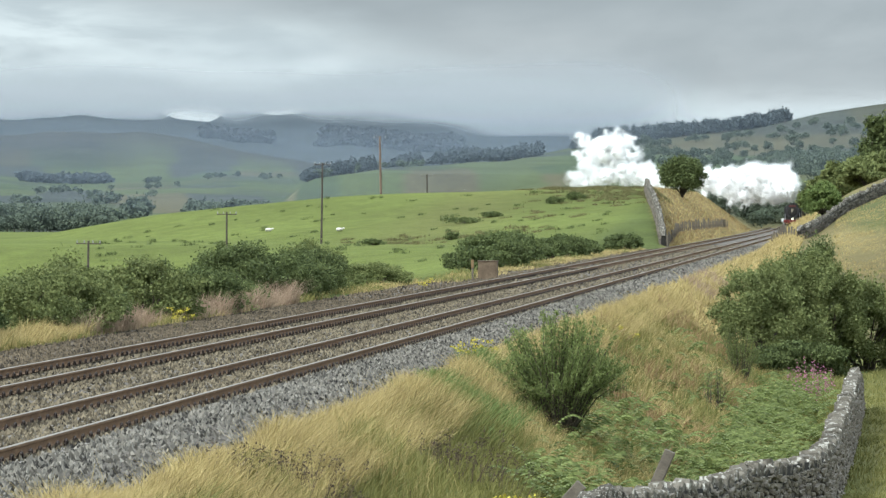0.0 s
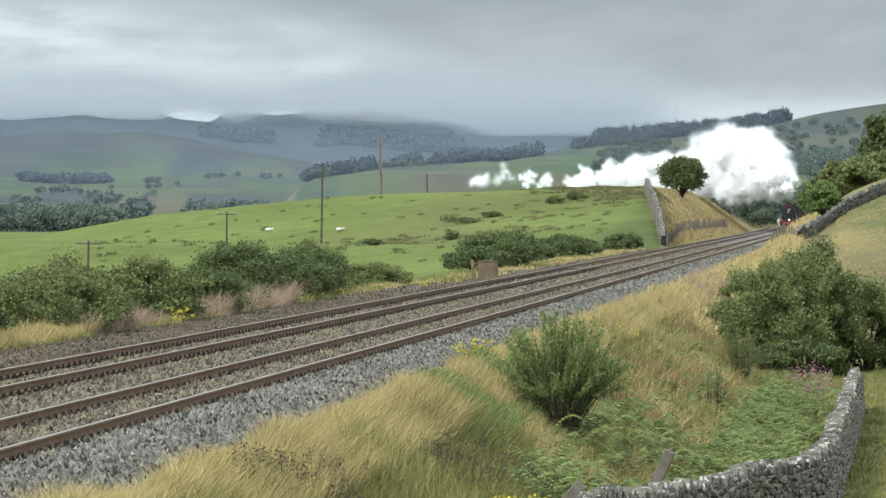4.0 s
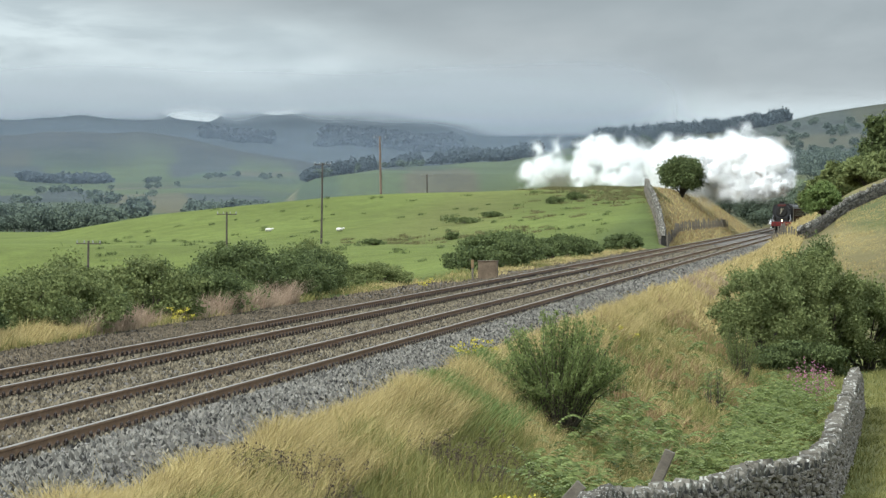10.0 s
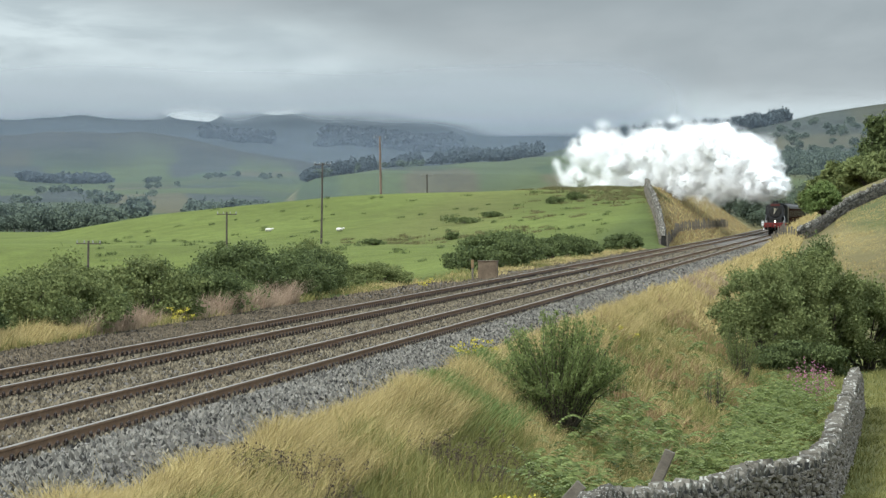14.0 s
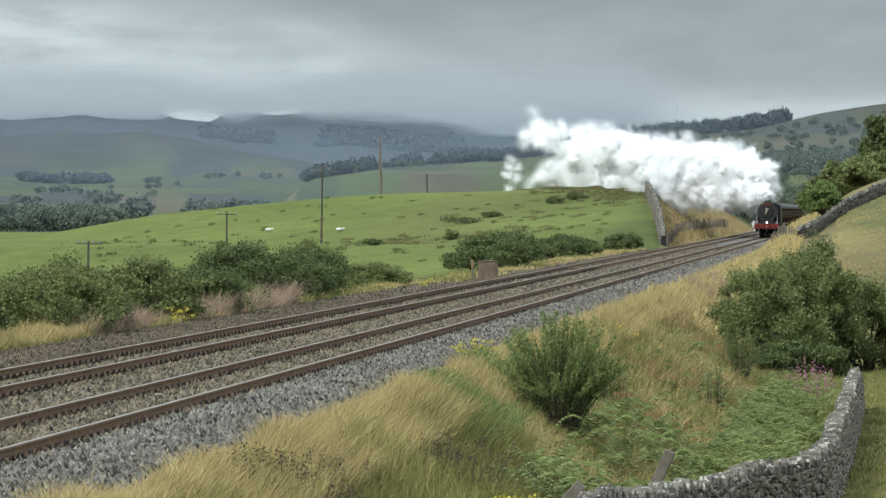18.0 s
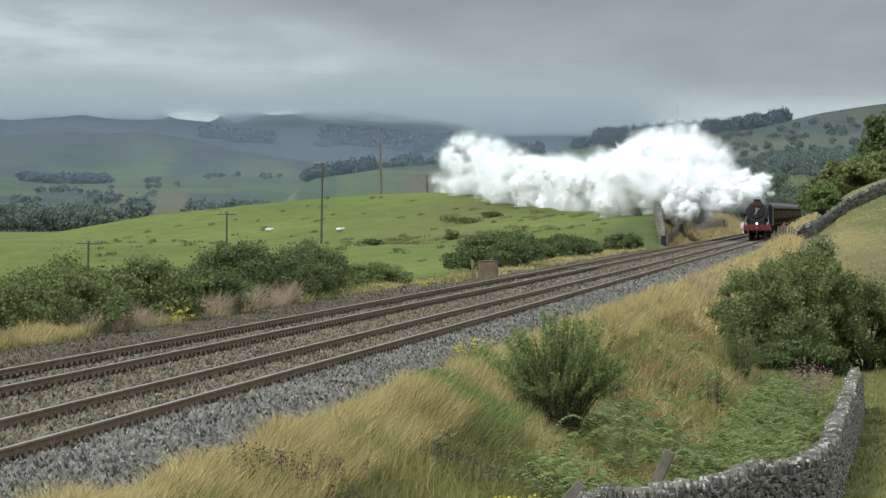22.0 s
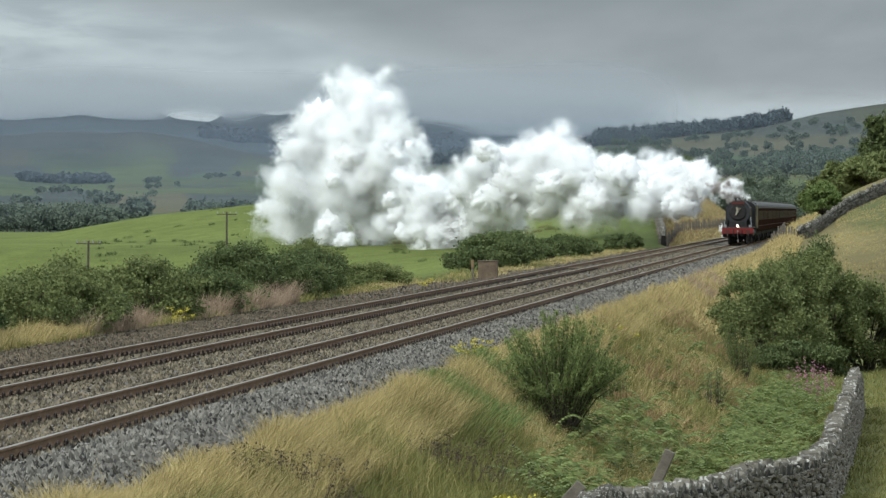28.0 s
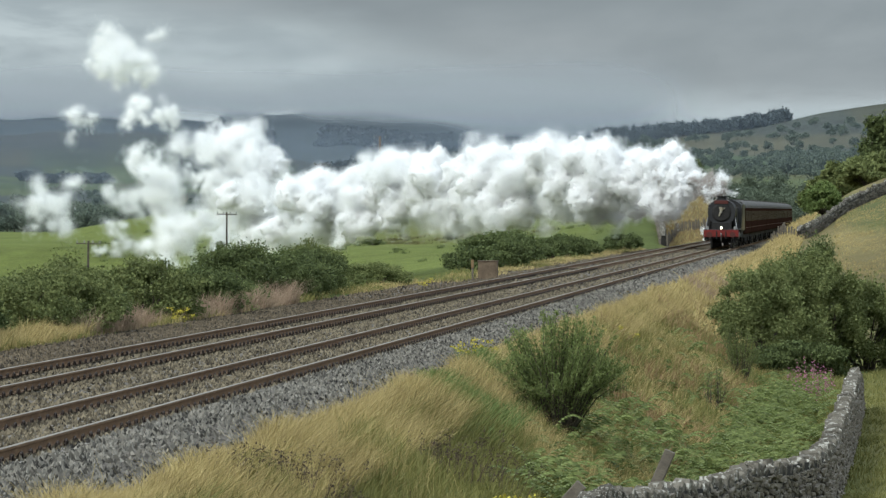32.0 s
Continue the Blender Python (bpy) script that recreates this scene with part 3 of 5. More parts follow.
def bush(label, seed, x, y, w, dpt, h, n, leaf, material, clumps=40, stems=4, name="bush", cat="bush", group="", hollow=0.5, spread=0.16, trunk=0.0, dz=0.0, trunk_r=None):
    rs = np.random.RandomState(seed)
    ob = tagged(new(name), label, cat, group)
    ob.location = (x, y, float(land(x, y)) + dz)
    ob.rotation_euler[2] = rs.uniform(-0.3, 0.3)
    rz = (h - trunk) / 2 * 0.92
    p, c = crown_points(rs, n, w / 2 * 0.88, dpt / 2 * 0.88, rz, trunk + rz * (0.9 if trunk else 0.75), clumps, hollow, spread)
    tips = c[: min(clumps, 14)] * 0.85
    if trunk:
        bm = tube(trunk_r or 0.04 * h, (trunk_r or 0.04 * h) * 0.7, (0, 0, -0.4), (0, 0, trunk + 0.3 * rz), 9)
        for t in tips:
            tube(0.018 * h, 0.005 * h, (0, 0, trunk * rs.uniform(0.7, 1.2)), t, 5, bm)
    else:
        bm = limbs_bm(rs, tips, stems, 0.014 * h + 0.015, h)
    part("trunk" if trunk else "branchwork", bm, BARK, ob)
    part("crown", leaf_mesh("crown", p, leaf, material, rs), None, ob)
    return ob


def hedge_row():
    rs = random.Random(11)
    y, i = 116.0, 0
    while y < 232:
        h = 2.2 + 0.35 * math.sin(y * 0.21) + rs.uniform(-0.3, 0.3)
        if 168 < y < 181:
            h = 1.35
        if y > 222:
            h = 1.3
        m = LEAF_DARK if (rs.random() < 0.3 or 182 < y < 212) else LEAF
        bush("green willow scrub bush in a lineside row", 100 + i, -11.9 + rs.uniform(-1.2, 0.9), y, rs.uniform(2.6, 4.2), rs.uniform(3.5, 6.5), h, 17000, 0.027,
             m, 110, group="lineside willow scrub", spread=0.085)
        y += rs.uniform(3.0, 5.2)
        i += 1


hedge_row()
for i, (x, y, w, h) in enumerate(((-11.6, 292, 3.6, 1.7), (-11.2, 301, 4.6, 2.5), (-11.4, 311, 4.4, 2.7), (-11.4, 322, 4.4, 2.4), (-11.8, 334, 3.8, 2.0), (-11.5, 360, 3.5, 1.8), (-11.2, 376, 3.8, 2.0), (-10.8, 390, 3.0, 1.5), (-10.2, 432, 2.8, 1.7), (-10.0, 445, 2.8, 1.5))):
    bush("dark green hawthorn bush behind the line", 140 + i, x, y, w, w * 1.6, h, 10000, 0.045, LEAF_DARK, 70, group="lineside hawthorns", spread=0.09)

# big sallow by the wall's end, and the young willow on the bank
bush("large dense green sallow bush beside the wall", 160, 7.4, 190, 4.6, 8, 4.7, 40000, 0.029, LEAF, 120, 6, hollow=0.55, spread=0.07, dz=0.25)
bush("large dense green sallow bush beside the wall", 163, 9.2, 192, 4.6, 6, 5.2, 40000, 0.031, LEAF, 120, 5, hollow=0.55, spread=0.07, dz=0.25)
bush("broad green sallow bush at the field edge", 164, 11.2, 194, 4.4, 6, 4.6, 34000, 0.031, LEAF, 110, 5, hollow=0.5, spread=0.08, dz=-0.5)
# extra bush in dark leaf, added for the shade at the sallow's base
bush("added low dark-leaved bush for the shade under the sallow", 165, 9.0, 184, 4.4, 3, 1.7, 16000, 0.03, LEAF_DARK, 70, 4, hollow=0.3, spread=0.1)
bush("sallow bush spreading behind the big one", 161, 7.3, 216, 4.4, 6, 4.6, 24000, 0.034, LEAF, 90, 5, hollow=0.3, spread=0.085)
bush("small dark hawthorn beside the sloping field", 162, 8.5, 262, 3.0, 4, 4.9, 11000, 0.04, LEAF_DARK, 60, 4, spread=0.12)


def willow(label, seed, x, y, w, h, stems, n, material=LEAF):
    """Upright many-stemmed young willow, leaves along the wands."""
    rs = np.random.RandomState(seed)
    ob = tagged(new("willow_bush"), label, "bush")
    ob.location = (x, y, float(land(x, y)))
    bm, pts = bmesh.new(), []
    for k in range(stems):
        a, lean = rs.uniform(0, 6.28), rs.rand() ** 0.6
        top = Vector((math.cos(a) * lean * w / 2, math.sin(a) * lean * w / 2, h * rs.uniform(0.5, 1.08) * (1 - 0.3 * lean * lean)))
        base = Vector((math.cos(a) * 0.15, math.sin(a) * 0.15, -0.15))
        mid = base.lerp(top, 0.5) + Vector((0, 0, 0.12 * h)) + Vector(rs.uniform(-0.06, 0.06, 3))
        tube(0.016, 0.011, base, mid, 5, bm)
        tube(0.011, 0.003, mid, top, 4, bm)
        m = n // stems
        t = rs.rand(m) ** 0.7 * 0.78 + 0.25
        q = np.where(t[:, None] < 0.5, np.array(base) + (np.array(mid) - np.array(base)) * t[:, None] * 2, np.array(mid) + (np.array(top) - np.array(mid)) * (t[:, None] - 0.5) * 2)
        pts.append(q + rs.normal(size=(m, 3)) * 0.04)
    part("branchwork", bm, BARK, ob)
    part("crown", leaf_mesh("crown", np.concatenate(pts), 0.0105, material, rs, 3.6, 1.2), None, ob)
    return ob


willow("young green willow bush with many upright stems", 170, 4.95, 103, 2.95, 2.45, 170, 30000, WILLOW)
willow("straggly little sallow on the grassy bank", 171, 6.9, 172, 1.5, 2.0, 34, 5000, LEAF)
willow("thin bare-stemmed sapling in the bracken", 172, 6.8, 146, 0.9, 1.4, 16, 700, LEAF)


def blades(name, label, n, place, length, width, material, seed, lean=(0.2, 0.25), cat="grass"):
    """Grass blades as one sheet of stuff; place(rs, n) gives x and y."""
    rs = np.random.RandomState(seed)
    x, y = place(rs, n)
    n = len(x)
    z = land(x, y) - 0.03
    L = length * rs.uniform(0.5, 1.25, n) * (0.75 + 0.35 * lumps(x * 1.1, y * 0.5, seed))
    L = np.maximum(L, 0.08)
    tx, ty = (rs.normal(lean[0] * 0.6, 0.42, n) + 0.22 * lumps(x * 1.3, y * 0.35, seed + 4)) * L, rs.normal(lean[1], 0.45, n) * L
    wx = rs.normal(size=n)
    wy = rs.normal(size=n) * 0.5
    k = width / np.sqrt(wx * wx + wy * wy + 1e-6)
    wx, wy = wx * k, wy * k
    b = np.stack([x, y, z], 1)
    w = np.stack([wx, wy, 0 * wx], 1)
    m = b + np.stack([tx * 0.35, ty * 0.35, L * 0.6], 1)
    t = b + np.stack([tx, ty, L], 1)
    v = np.stack([b - w, b + w, m + w * 0.8, m - w * 0.8, t], 1).reshape(-1, 3)
    i = 5 * np.arange(n)
    f = np.concatenate([np.stack([i, i + 1, i + 2, i + 3], 1)]).tolist() + np.stack([i + 3, i + 2, i + 4], 1).tolist()
    return tagged(new(name, mesh_np(name, v, f, material)), label, cat, kind="stuff")


def on_bank(x0, x1, y0, y1, power=1.0, seed=1, patch=None):
    def place(rs, n):
        x = rs.uniform(x0, x1, n)
        y = y0 + (y1 - y0) * rs.rand(n) ** power
        if patch is not None:
            keep = rs.rand(n) < smooth01(patch[0], patch[1], lumps(x * 0.8, y * 0.16, seed))
            x, y = x[keep], y[keep]
        return x + bend(y), y
    return place



blades("straw_grass", "tall bleached grass on the railway bank", 105000, on_bank(2.7, 4.0, 48, 200, 1.5), 0.55, 0.0045, STRAW, 21, (0.35, 0.1))
blades("straw_grass", "tall bleached grass among green growth", 84000, on_bank(3.6, 7.6, 48, 190, 1.4, 2, (0.15, 0.75)), 0.55, 0.0042, STRAW, 22, (0.35, 0.1))
blades("green_grass", "rank green grass covering the bank", 140000, on_bank(3.3, 8.6, 48, 190, 1.4, 3, (-1.0, 0.0)), 0.46, 0.0065, GREEN, 23, (0.25, 0.1))
blades("green_grass", "olive grass under the bleached bank grass", 45000, on_bank(3.1, 4.8, 48, 150, 1.5, 19, (-0.6, 0.5)), 0.44, 0.006, GREEN, 45, (0.25, 0.1))
blades("green_weeds", "rank green weeds beside the young willow", 15000, on_bank(2.8, 4.5, 90, 114, 1.0, 22, (-1.0, 0.2)), 0.5, 0.012, LEAF_LIGHT, 49, (0.1, 0.0), "weeds")
blades("green_grass", "green grass at the foot of the bank", 36000, on_bank(6.0, 10.3, 86, 215, 1.0), 0.36, 0.014, GREEN, 33, (-0.1, 0.2))
blades("brown_grass", "reddish brown sorrel and grass on the bank", 15000, on_bank(3.3, 7.4, 105, 240, 1.0, 12, (-0.2, 0.5)), 0.62, 0.012, BROWNGRASS, 34, (0.3, 0.1))
blades("straw_grass", "thin bleached grass over green growth on the bank", 13000, on_bank(4.2, 8.6, 112, 195, 1.0, 14, (-0.5, 0.5)), 0.5, 0.01, STRAW, 36, (0.35, 0.1))
blades("field_edge_grass", "short green grass beside the wall", 24000, on_bank(10.3, 13.5, 78, 200, 1.2), 0.2, 0.013, GREEN, 24)
blades("straw_grass", "pale seeding stalks standing over the bank grass", 14000, on_bank(2.9, 7.4, 48, 150, 1.5, 21, (-0.5, 0.6)), 0.75, 0.0032, STRAW, 47, (0.1, 0.0))
blades("straw_grass", "bleached grass along the cutting foot", 26000, on_bank(2.7, 6.2, 190, 470, 0.9), 0.6, 0.022, STRAW, 25)


def on_mound(rs, n):
    y = rs.uniform(464, 820, n)
    w = np.interp(y, [462, 600, 800], [7.6, 15.2, 18])
    return -6.9 - (w - 6.9) * rs.rand(n) + bend(y), y


blades("straw_grass", "bleached tussocks on the cutting slope", 6500, on_mound, 0.34, 0.03, STRAW, 26)
blades("brown_grass", "brown grass on the cutting slope", 6500, on_mound, 0.34, 0.03, BROWNGRASS, 48)
blades("verge_grass", "bleached grass on the far verge of the line", 9000, on_bank(-10.7, -8.0, 236, 440, 1.0, 4, (-0.6, 0.4)), 0.4, 0.014, STRAW, 27)
blades("verge_grass", "pale wind-combed grass below the willow scrub", 8000, on_bank(-11.2, -9.9, 112, 137, 1.0), 0.62, 0.008, STRAW, 41, (0.4, 0.1))
blades("verge_grass", "thin bleached grass on the far verge", 6000, on_bank(-11.0, -9.7, 105, 236, 1.0, 18, (-0.2, 0.6)), 0.4, 0.011, STRAW, 42, (0.3, 0.1))
blades("verge_grass", "green grass on the far verge of the line", 14000, on_bank(-11.5, -9.7, 105, 236, 1.2, 5, (-0.6, 0.4)), 0.4, 0.012, GREEN, 28)
blades("verge_grass", "green grass beside the lineside cabinet", 9000, on_bank(-11.5, -8.2, 236, 440, 1.2, 5, (-0.3, 0.4)), 0.4, 0.014, GREEN, 43)
blades("pink_grass", "pinkish flowering grass on the far verge", 6500, on_bank(-11.0, -9.7, 158, 186, 1.0, 6, (-0.5, 0.3)), 0.95, 0.009, PINKGRASS, 29, (0.35, 0.1))
blades("sorrel", "pink and red weeds at the edge of the ballast", 2200, on_bank(2.8, 4.2, 222, 256, 1.0, 20, (-0.6, 0.3)), 0.6, 0.012, PINKGRASS, 46, (0.2, 0.1))
blades("sorrel", "dull red sorrel spikes on the far verge", 1800, on_bank(-11.0, -10.0, 138, 152, 1.0), 0.8, 0.008, PINKGRASS, 44, (0.1, 0.0))


def clumped(spots, size):
    """Blades gathered in clumps; spots(rs) gives the clumps' x and y."""
    def place(rs, n):
        cx, cy = spots(rs)
        k = rs.randint(len(cx), size=n)
        w = size * rs.uniform(0.5, 1.5, len(cx))[k]
        return cx[k] + rs.normal(size=n) * w, cy[k] + rs.normal(size=n) * w * 2.0
    return place


def brow_spots(rs):
    x, y = rs.uniform(-50, -13, 900), 612 - 100 * rs.rand(900) ** 2.4
    keep = rs.rand(900) < smooth01(-0.3, 0.6, lumps(x * 0.16, y * 0.03, 5)) * smooth01(-52, -36, x)
    return x[keep], y[keep]


def stray_spots(rs):
    return rs.uniform(-75, -14, 170), rs.uniform(430, 610, 170)


blades("hill_tussocks", "brown and olive tussocks along the brow of the pasture", 16000, clumped(brow_spots, 0.34), 0.34, 0.03, RUSH, 30, (0, 0))
blades("hill_tussocks", "dark green rush tussocks dotted over the pasture", 6000, clumped(stray_spots, 0.24), 0.36, 0.028, LEAF_DARK, 35, (0, 0))
for i, (x, y, w, h) in enumerate(((-31.7, 520, 1.4, 0.75), (-27.9, 498, 1.5, 0.85), (-37.8, 500, 1.2, 0.6), (-39.4, 515, 2.2, 0.5), (-33.4, 552, 4.5, 0.7), (-30.6, 560, 2.6, 0.6), (-24.6, 578, 2.2, 0.7), (-22.6, 584, 2.6, 0.9))):
    bush("low dark rush clump on the pasture hill", 230 + i, x, y, w, w, h * 1.2, 1500, 0.05, LEAF_DARK, 26, 2, name="rush_clump", cat="rushes", group="rush clumps on the pasture", spread=0.16)


blades("field_grass", "bleached grass over the sloping field", 52000, on_bank(8.5, 24, 270, 412, 0.8, 16, (-1.0, 0.2)), 0.16, 0.013, STRAW, 37)
blades("field_grass", "patches of green rushes on the sloping field", 16000, on_bank(8.5, 24, 270, 412, 0.8, 17, (0.0, 0.7)), 0.18, 0.015, GREEN, 38)


def bracken():
    rs = np.random.RandomState(31)
    v, f = [], []
    n = 0
    for _ in range(4200):
        x, y = rs.uniform(4.6, 9.9), 86 + 92 * rs.rand()
        thick = 0.95 if (y < 122 and x > 5.2) or (x > 7.6 and y < 166) else 0.1
        if rs.rand() > thick * (0.62 + 0.5 * float(lumps(np.array(x * 1.3), np.array(y * 0.3), 8))):
            continue
        z = float(land(x, y))
        a, L = rs.uniform(0, 6.28), rs.uniform(0.45, 0.9)
        dx, dy = math.cos(a), math.sin(a)
        for s in range(9):
            t = (s + 1) / 9
            px, py, pz = x + dx * L * t * 0.75, y + dy * L * t * 0.75, z + 0.25 + L * (1.15 * t - 0.85 * t * t)
            w = 0.2 * (1 - t * 0.85)
            for q in (-1, 1):
                v += [(px, py, pz), (px + dx * 0.05 - dy * w * q * 0.5, py + dy * 0.05 + dx * w * q * 0.5, pz + 0.012), (px + dx * 0.08 - dy * w * q, py + dy * 0.08 + dx * w * q, pz - 0.035), (px - dx * 0.02 - dy * w * q * 0.5, py - dy * 0.02 + dx * w * q * 0.5, pz - 0.02)]
                f.append((n, n + 1, n + 2, n + 3))
                n += 4
    tagged(new("bracken", mesh_np("bracken", v, f, FERN)), "fresh green bracken fronds at the foot of the bank", "ferns", kind="stuff")


bracken()


def flower_clump(name, label, x, y, stems, h, w, petal, head, seed, cat):
    rs = np.random.RandomState(seed)
    ob = tagged(new(name), label, cat)
    ob.location = (x, y, float(land(x, y)))
    for _ in range(stems):
        px, py = rs.normal(0, w / 3, 2)
        top = np.array((px * 1.3 + rs.normal(0, 0.1), py * 1.3 + rs.normal(0, 0.1), h * rs.uniform(0.5, 1.1)))
        st = part("stem", tube(0.0045, 0.002, (px, py, -0.05), top, 4), GREEN if petal is not SEED else SEED, ob)
        pts = top + rs.normal(size=(22, 3)) * head
        part("flower_head", leaf_mesh("flower_head", pts, 0.011 if petal is SEED else 0.02, petal, rs, 1.2), None, st)["kind"] = "stuff"


for i, (x, y, s, h, w) in enumerate(((3.75, 66.5, 40, 0.56, 0.8), (4.3, 67, 20, 0.52, 0.6), (4.55, 81, 60, 0.62, 1.2), (5.1, 84, 24, 0.58, 0.8), (3.3, 63.5, 14, 0.5, 0.5))):
    flower_clump("dock_stalks", "dark dead seed heads standing in dry grass", x, y, s, h, w, SEED, (0.035, 0.035, 0.07), 40 + i, "weed")
for i, (x, y, s, h) in enumerate(((2.9, 107, 8, 0.7), (5.7, 79, 12, 0.5), (-8.6, 146, 9, 0.7), (6.0, 82, 10, 0.5), (3.1, 108.5, 3, 0.5), (4.1, 146, 4, 0.6), (-7.8, 216, 6, 0.5))):
    flower_clump("ragwort", "yellow flowering ragwort clump", x, y, s, h, 0.42, YELLOW, (0.06, 0.06, 0.03), 50 + i, "flowers")
for i, (x, y, s) in enumerate(((9.0, 166, 7), (9.6, 159, 24))):
    flower_clump("willowherb", "pink rosebay willowherb in flower by the wall", x, y, s, 0.95, 0.6, PINK, (0.035, 0.035, 0.16), 60 + i, "flowers")


# ---- trees ----
def tree(label, seed, x, y, w, h, n=6000, leaf=0.16, material=LEAF, clumps=60, trunk=None, group="", dz=0.0, name="tree", spread=0.12, hollow=0.3):
    return bush(label, seed, x, y, w, w, h, n, leaf, material, clumps, name=name, cat="tree", group=group, hollow=hollow, spread=spread, trunk=(0.22 * h if trunk is None else trunk), dz=dz)


tree("round dark green sycamore on the cutting's brow", 200, -14.0, 680, 6.6, 5.9, 26000, 0.085, LEAF_DARK, 130, 0.25, spread=0.11)
for i, (x, y, w, top, m) in enumerate(((6.4, 480, 3.6, 5.6, LEAF), (8.4, 520, 5.5, 7.7, LEAF), (10.6, 505, 5.5, 7.6, LEAF), (13.4, 530, 6.5, 8.9, LEAF), (7.6, 560, 4.6, 7.6, LEAF), (11.0, 560, 6.5, 9.0, LEAF), (16.6, 540, 6.5, 8.8, LEAF), (14.2, 490, 4.6, 7.4, LEAF))):
    tree("broad leafy green ash tree above the field wall", 210 + i, x, y, w, (top - float(land(x, y))) / 0.95, 20000, 0.1, m, 70, 0.15, "trees above the cutting", spread=0.1, hollow=0.6)
tree("small round green bush beside the field wall", 222, 7.1, 431, 3.5, 2.9, 12000, 0.07, LEAF_LIGHT, 50, 0.1, spread=0.12, hollow=0.6)
tree("tall dark green tree on the hillside", 223, 12.4, 640, 6.0, 10.0, 14000, 0.12, LEAF_DARK, 60, 1.0, spread=0.12)


def wood(name, label, seed, n, place, h, w, material, leaf, per=260, conifer=False):
    """A far wood as one sheet of stuff: stems and ragged crowns."""
    rs = np.random.RandomState(seed)
    pts, tv, tf = [], [], []
    for _ in range(n):
        x, y = place(rs)
        z = float(land(x, y))
        hh, ww = h * rs.uniform(0.6, 1.2), w * rs.uniform(0.6, 1.2)
        if conifer:
            t = rs.rand(per) ** 0.6
            a = rs.uniform(0, 6.28, per)
            r = ww / 2 * t * rs.uniform(0.3, 1, per)
            p = np.stack([np.cos(a) * r, np.sin(a) * r, hh * (1.02 - t * 0.9)], 1)
        else:
            p, _c = crown_points(rs, per, ww / 2, ww / 2, hh * 0.46, hh * 0.52, 14, 0.3, 0.22)
        pts.append(p + (x, y, z))
        for q in range(4):
            tv.append((x + (q % 2 - 0.5) * 0.3, y + (q // 2 - 0.5) * 0.3, z - 0.5))
            tv.append((x, y, z + hh * 0.5))
        k = len(tv) - 8
        tf += [(k, k + 2, k + 3, k + 1), (k + 4, k + 6, k + 7, k + 5)]
    me = leaf_mesh(name, np.concatenate(pts), leaf, material, rs, 1.2)
    ob = tagged(new(name, me), label, "woodland", kind="stuff")
    part("trunks", mesh_np("trunks", tv, tf, BARK), None, ob)["kind"] = "stuff"
    return ob


def at_bearing(b, d):
    """The place at that bearing and distance."""
    u = b * d
    return EYE[0] + u * CT - d * ST, u * ST + d * CT


def band(b0, b1, d0, d1):
    return lambda rs: at_bearing(rs.uniform(b0, b1), rs.uniform(d0, d1))


wood("cutting_wood", "mixed green trees behind the cutting", 300, 46, band(0.053, 0.074, 850, 1000), 4.4, 6, LEAF_FAR, 0.11, 3200)
wood("valley_wood", "dark green wood on the valley floor", 301, 130, band(-0.095, -0.066, 1050, 1200), 4.4, 5.5, LEAF_FAR, 0.17, 900)
wood("valley_trees", "scattered dark trees on the valley floor", 302, 14, band(-0.062, -0.0585, 1330, 1400), 4.5, 4.5, LEAF_FAR, 0.35, 300)
wood("valley_copse", "long low copse beyond the pasture hill", 303, 90, band(-0.05, -0.034, 1350, 1440), 3.6, 5, LEAF_FAR, 0.35, 260)
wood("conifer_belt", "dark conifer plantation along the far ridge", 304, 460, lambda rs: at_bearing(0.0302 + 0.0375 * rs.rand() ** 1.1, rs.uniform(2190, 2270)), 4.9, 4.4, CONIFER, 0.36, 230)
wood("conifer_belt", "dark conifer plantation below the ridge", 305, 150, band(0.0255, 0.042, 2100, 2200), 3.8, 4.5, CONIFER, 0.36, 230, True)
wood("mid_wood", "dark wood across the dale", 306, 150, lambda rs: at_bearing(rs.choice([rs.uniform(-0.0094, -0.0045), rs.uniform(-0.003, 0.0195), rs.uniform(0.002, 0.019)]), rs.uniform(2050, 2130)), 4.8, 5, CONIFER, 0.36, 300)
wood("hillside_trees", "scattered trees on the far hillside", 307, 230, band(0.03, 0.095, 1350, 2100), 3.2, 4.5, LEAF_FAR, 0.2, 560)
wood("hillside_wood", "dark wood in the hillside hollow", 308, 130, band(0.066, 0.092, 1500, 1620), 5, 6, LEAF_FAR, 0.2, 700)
wood("dale_wood", "woods across the dale in a haze-blue tone", 309, 110, band(-0.083, -0.066, 2400, 2460), 3.6, 6, CONIFER, 0.7, 120)
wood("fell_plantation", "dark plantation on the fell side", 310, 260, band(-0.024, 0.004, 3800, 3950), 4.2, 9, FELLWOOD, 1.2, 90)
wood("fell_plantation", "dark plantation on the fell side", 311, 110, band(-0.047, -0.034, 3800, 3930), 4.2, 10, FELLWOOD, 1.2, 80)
wood("dale_wood", "woods across the dale in a haze-blue tone", 312, 70, band(-0.027, -0.014, 1700, 1800), 4, 5, CONIFER, 0.36, 260)
ROWS = [(random.Random(700 + k).uniform(-0.095, 0.0), random.Random(800 + k).uniform(1250, 2500), random.Random(900 + k).uniform(0.004, 0.016)) for k in range(22)]


def in_rows(rs):
    b, d, w = ROWS[rs.randint(len(ROWS))]
    t = rs.rand() ** 2
    return at_bearing(b + w * t, d + 60 * t + rs.normal(0, 5))


wood("dale_trees", "straggling hedgerow trees across the dale", 313, 170, in_rows, 2.6, 3.4, LEAF_FAR, 0.35, 90)


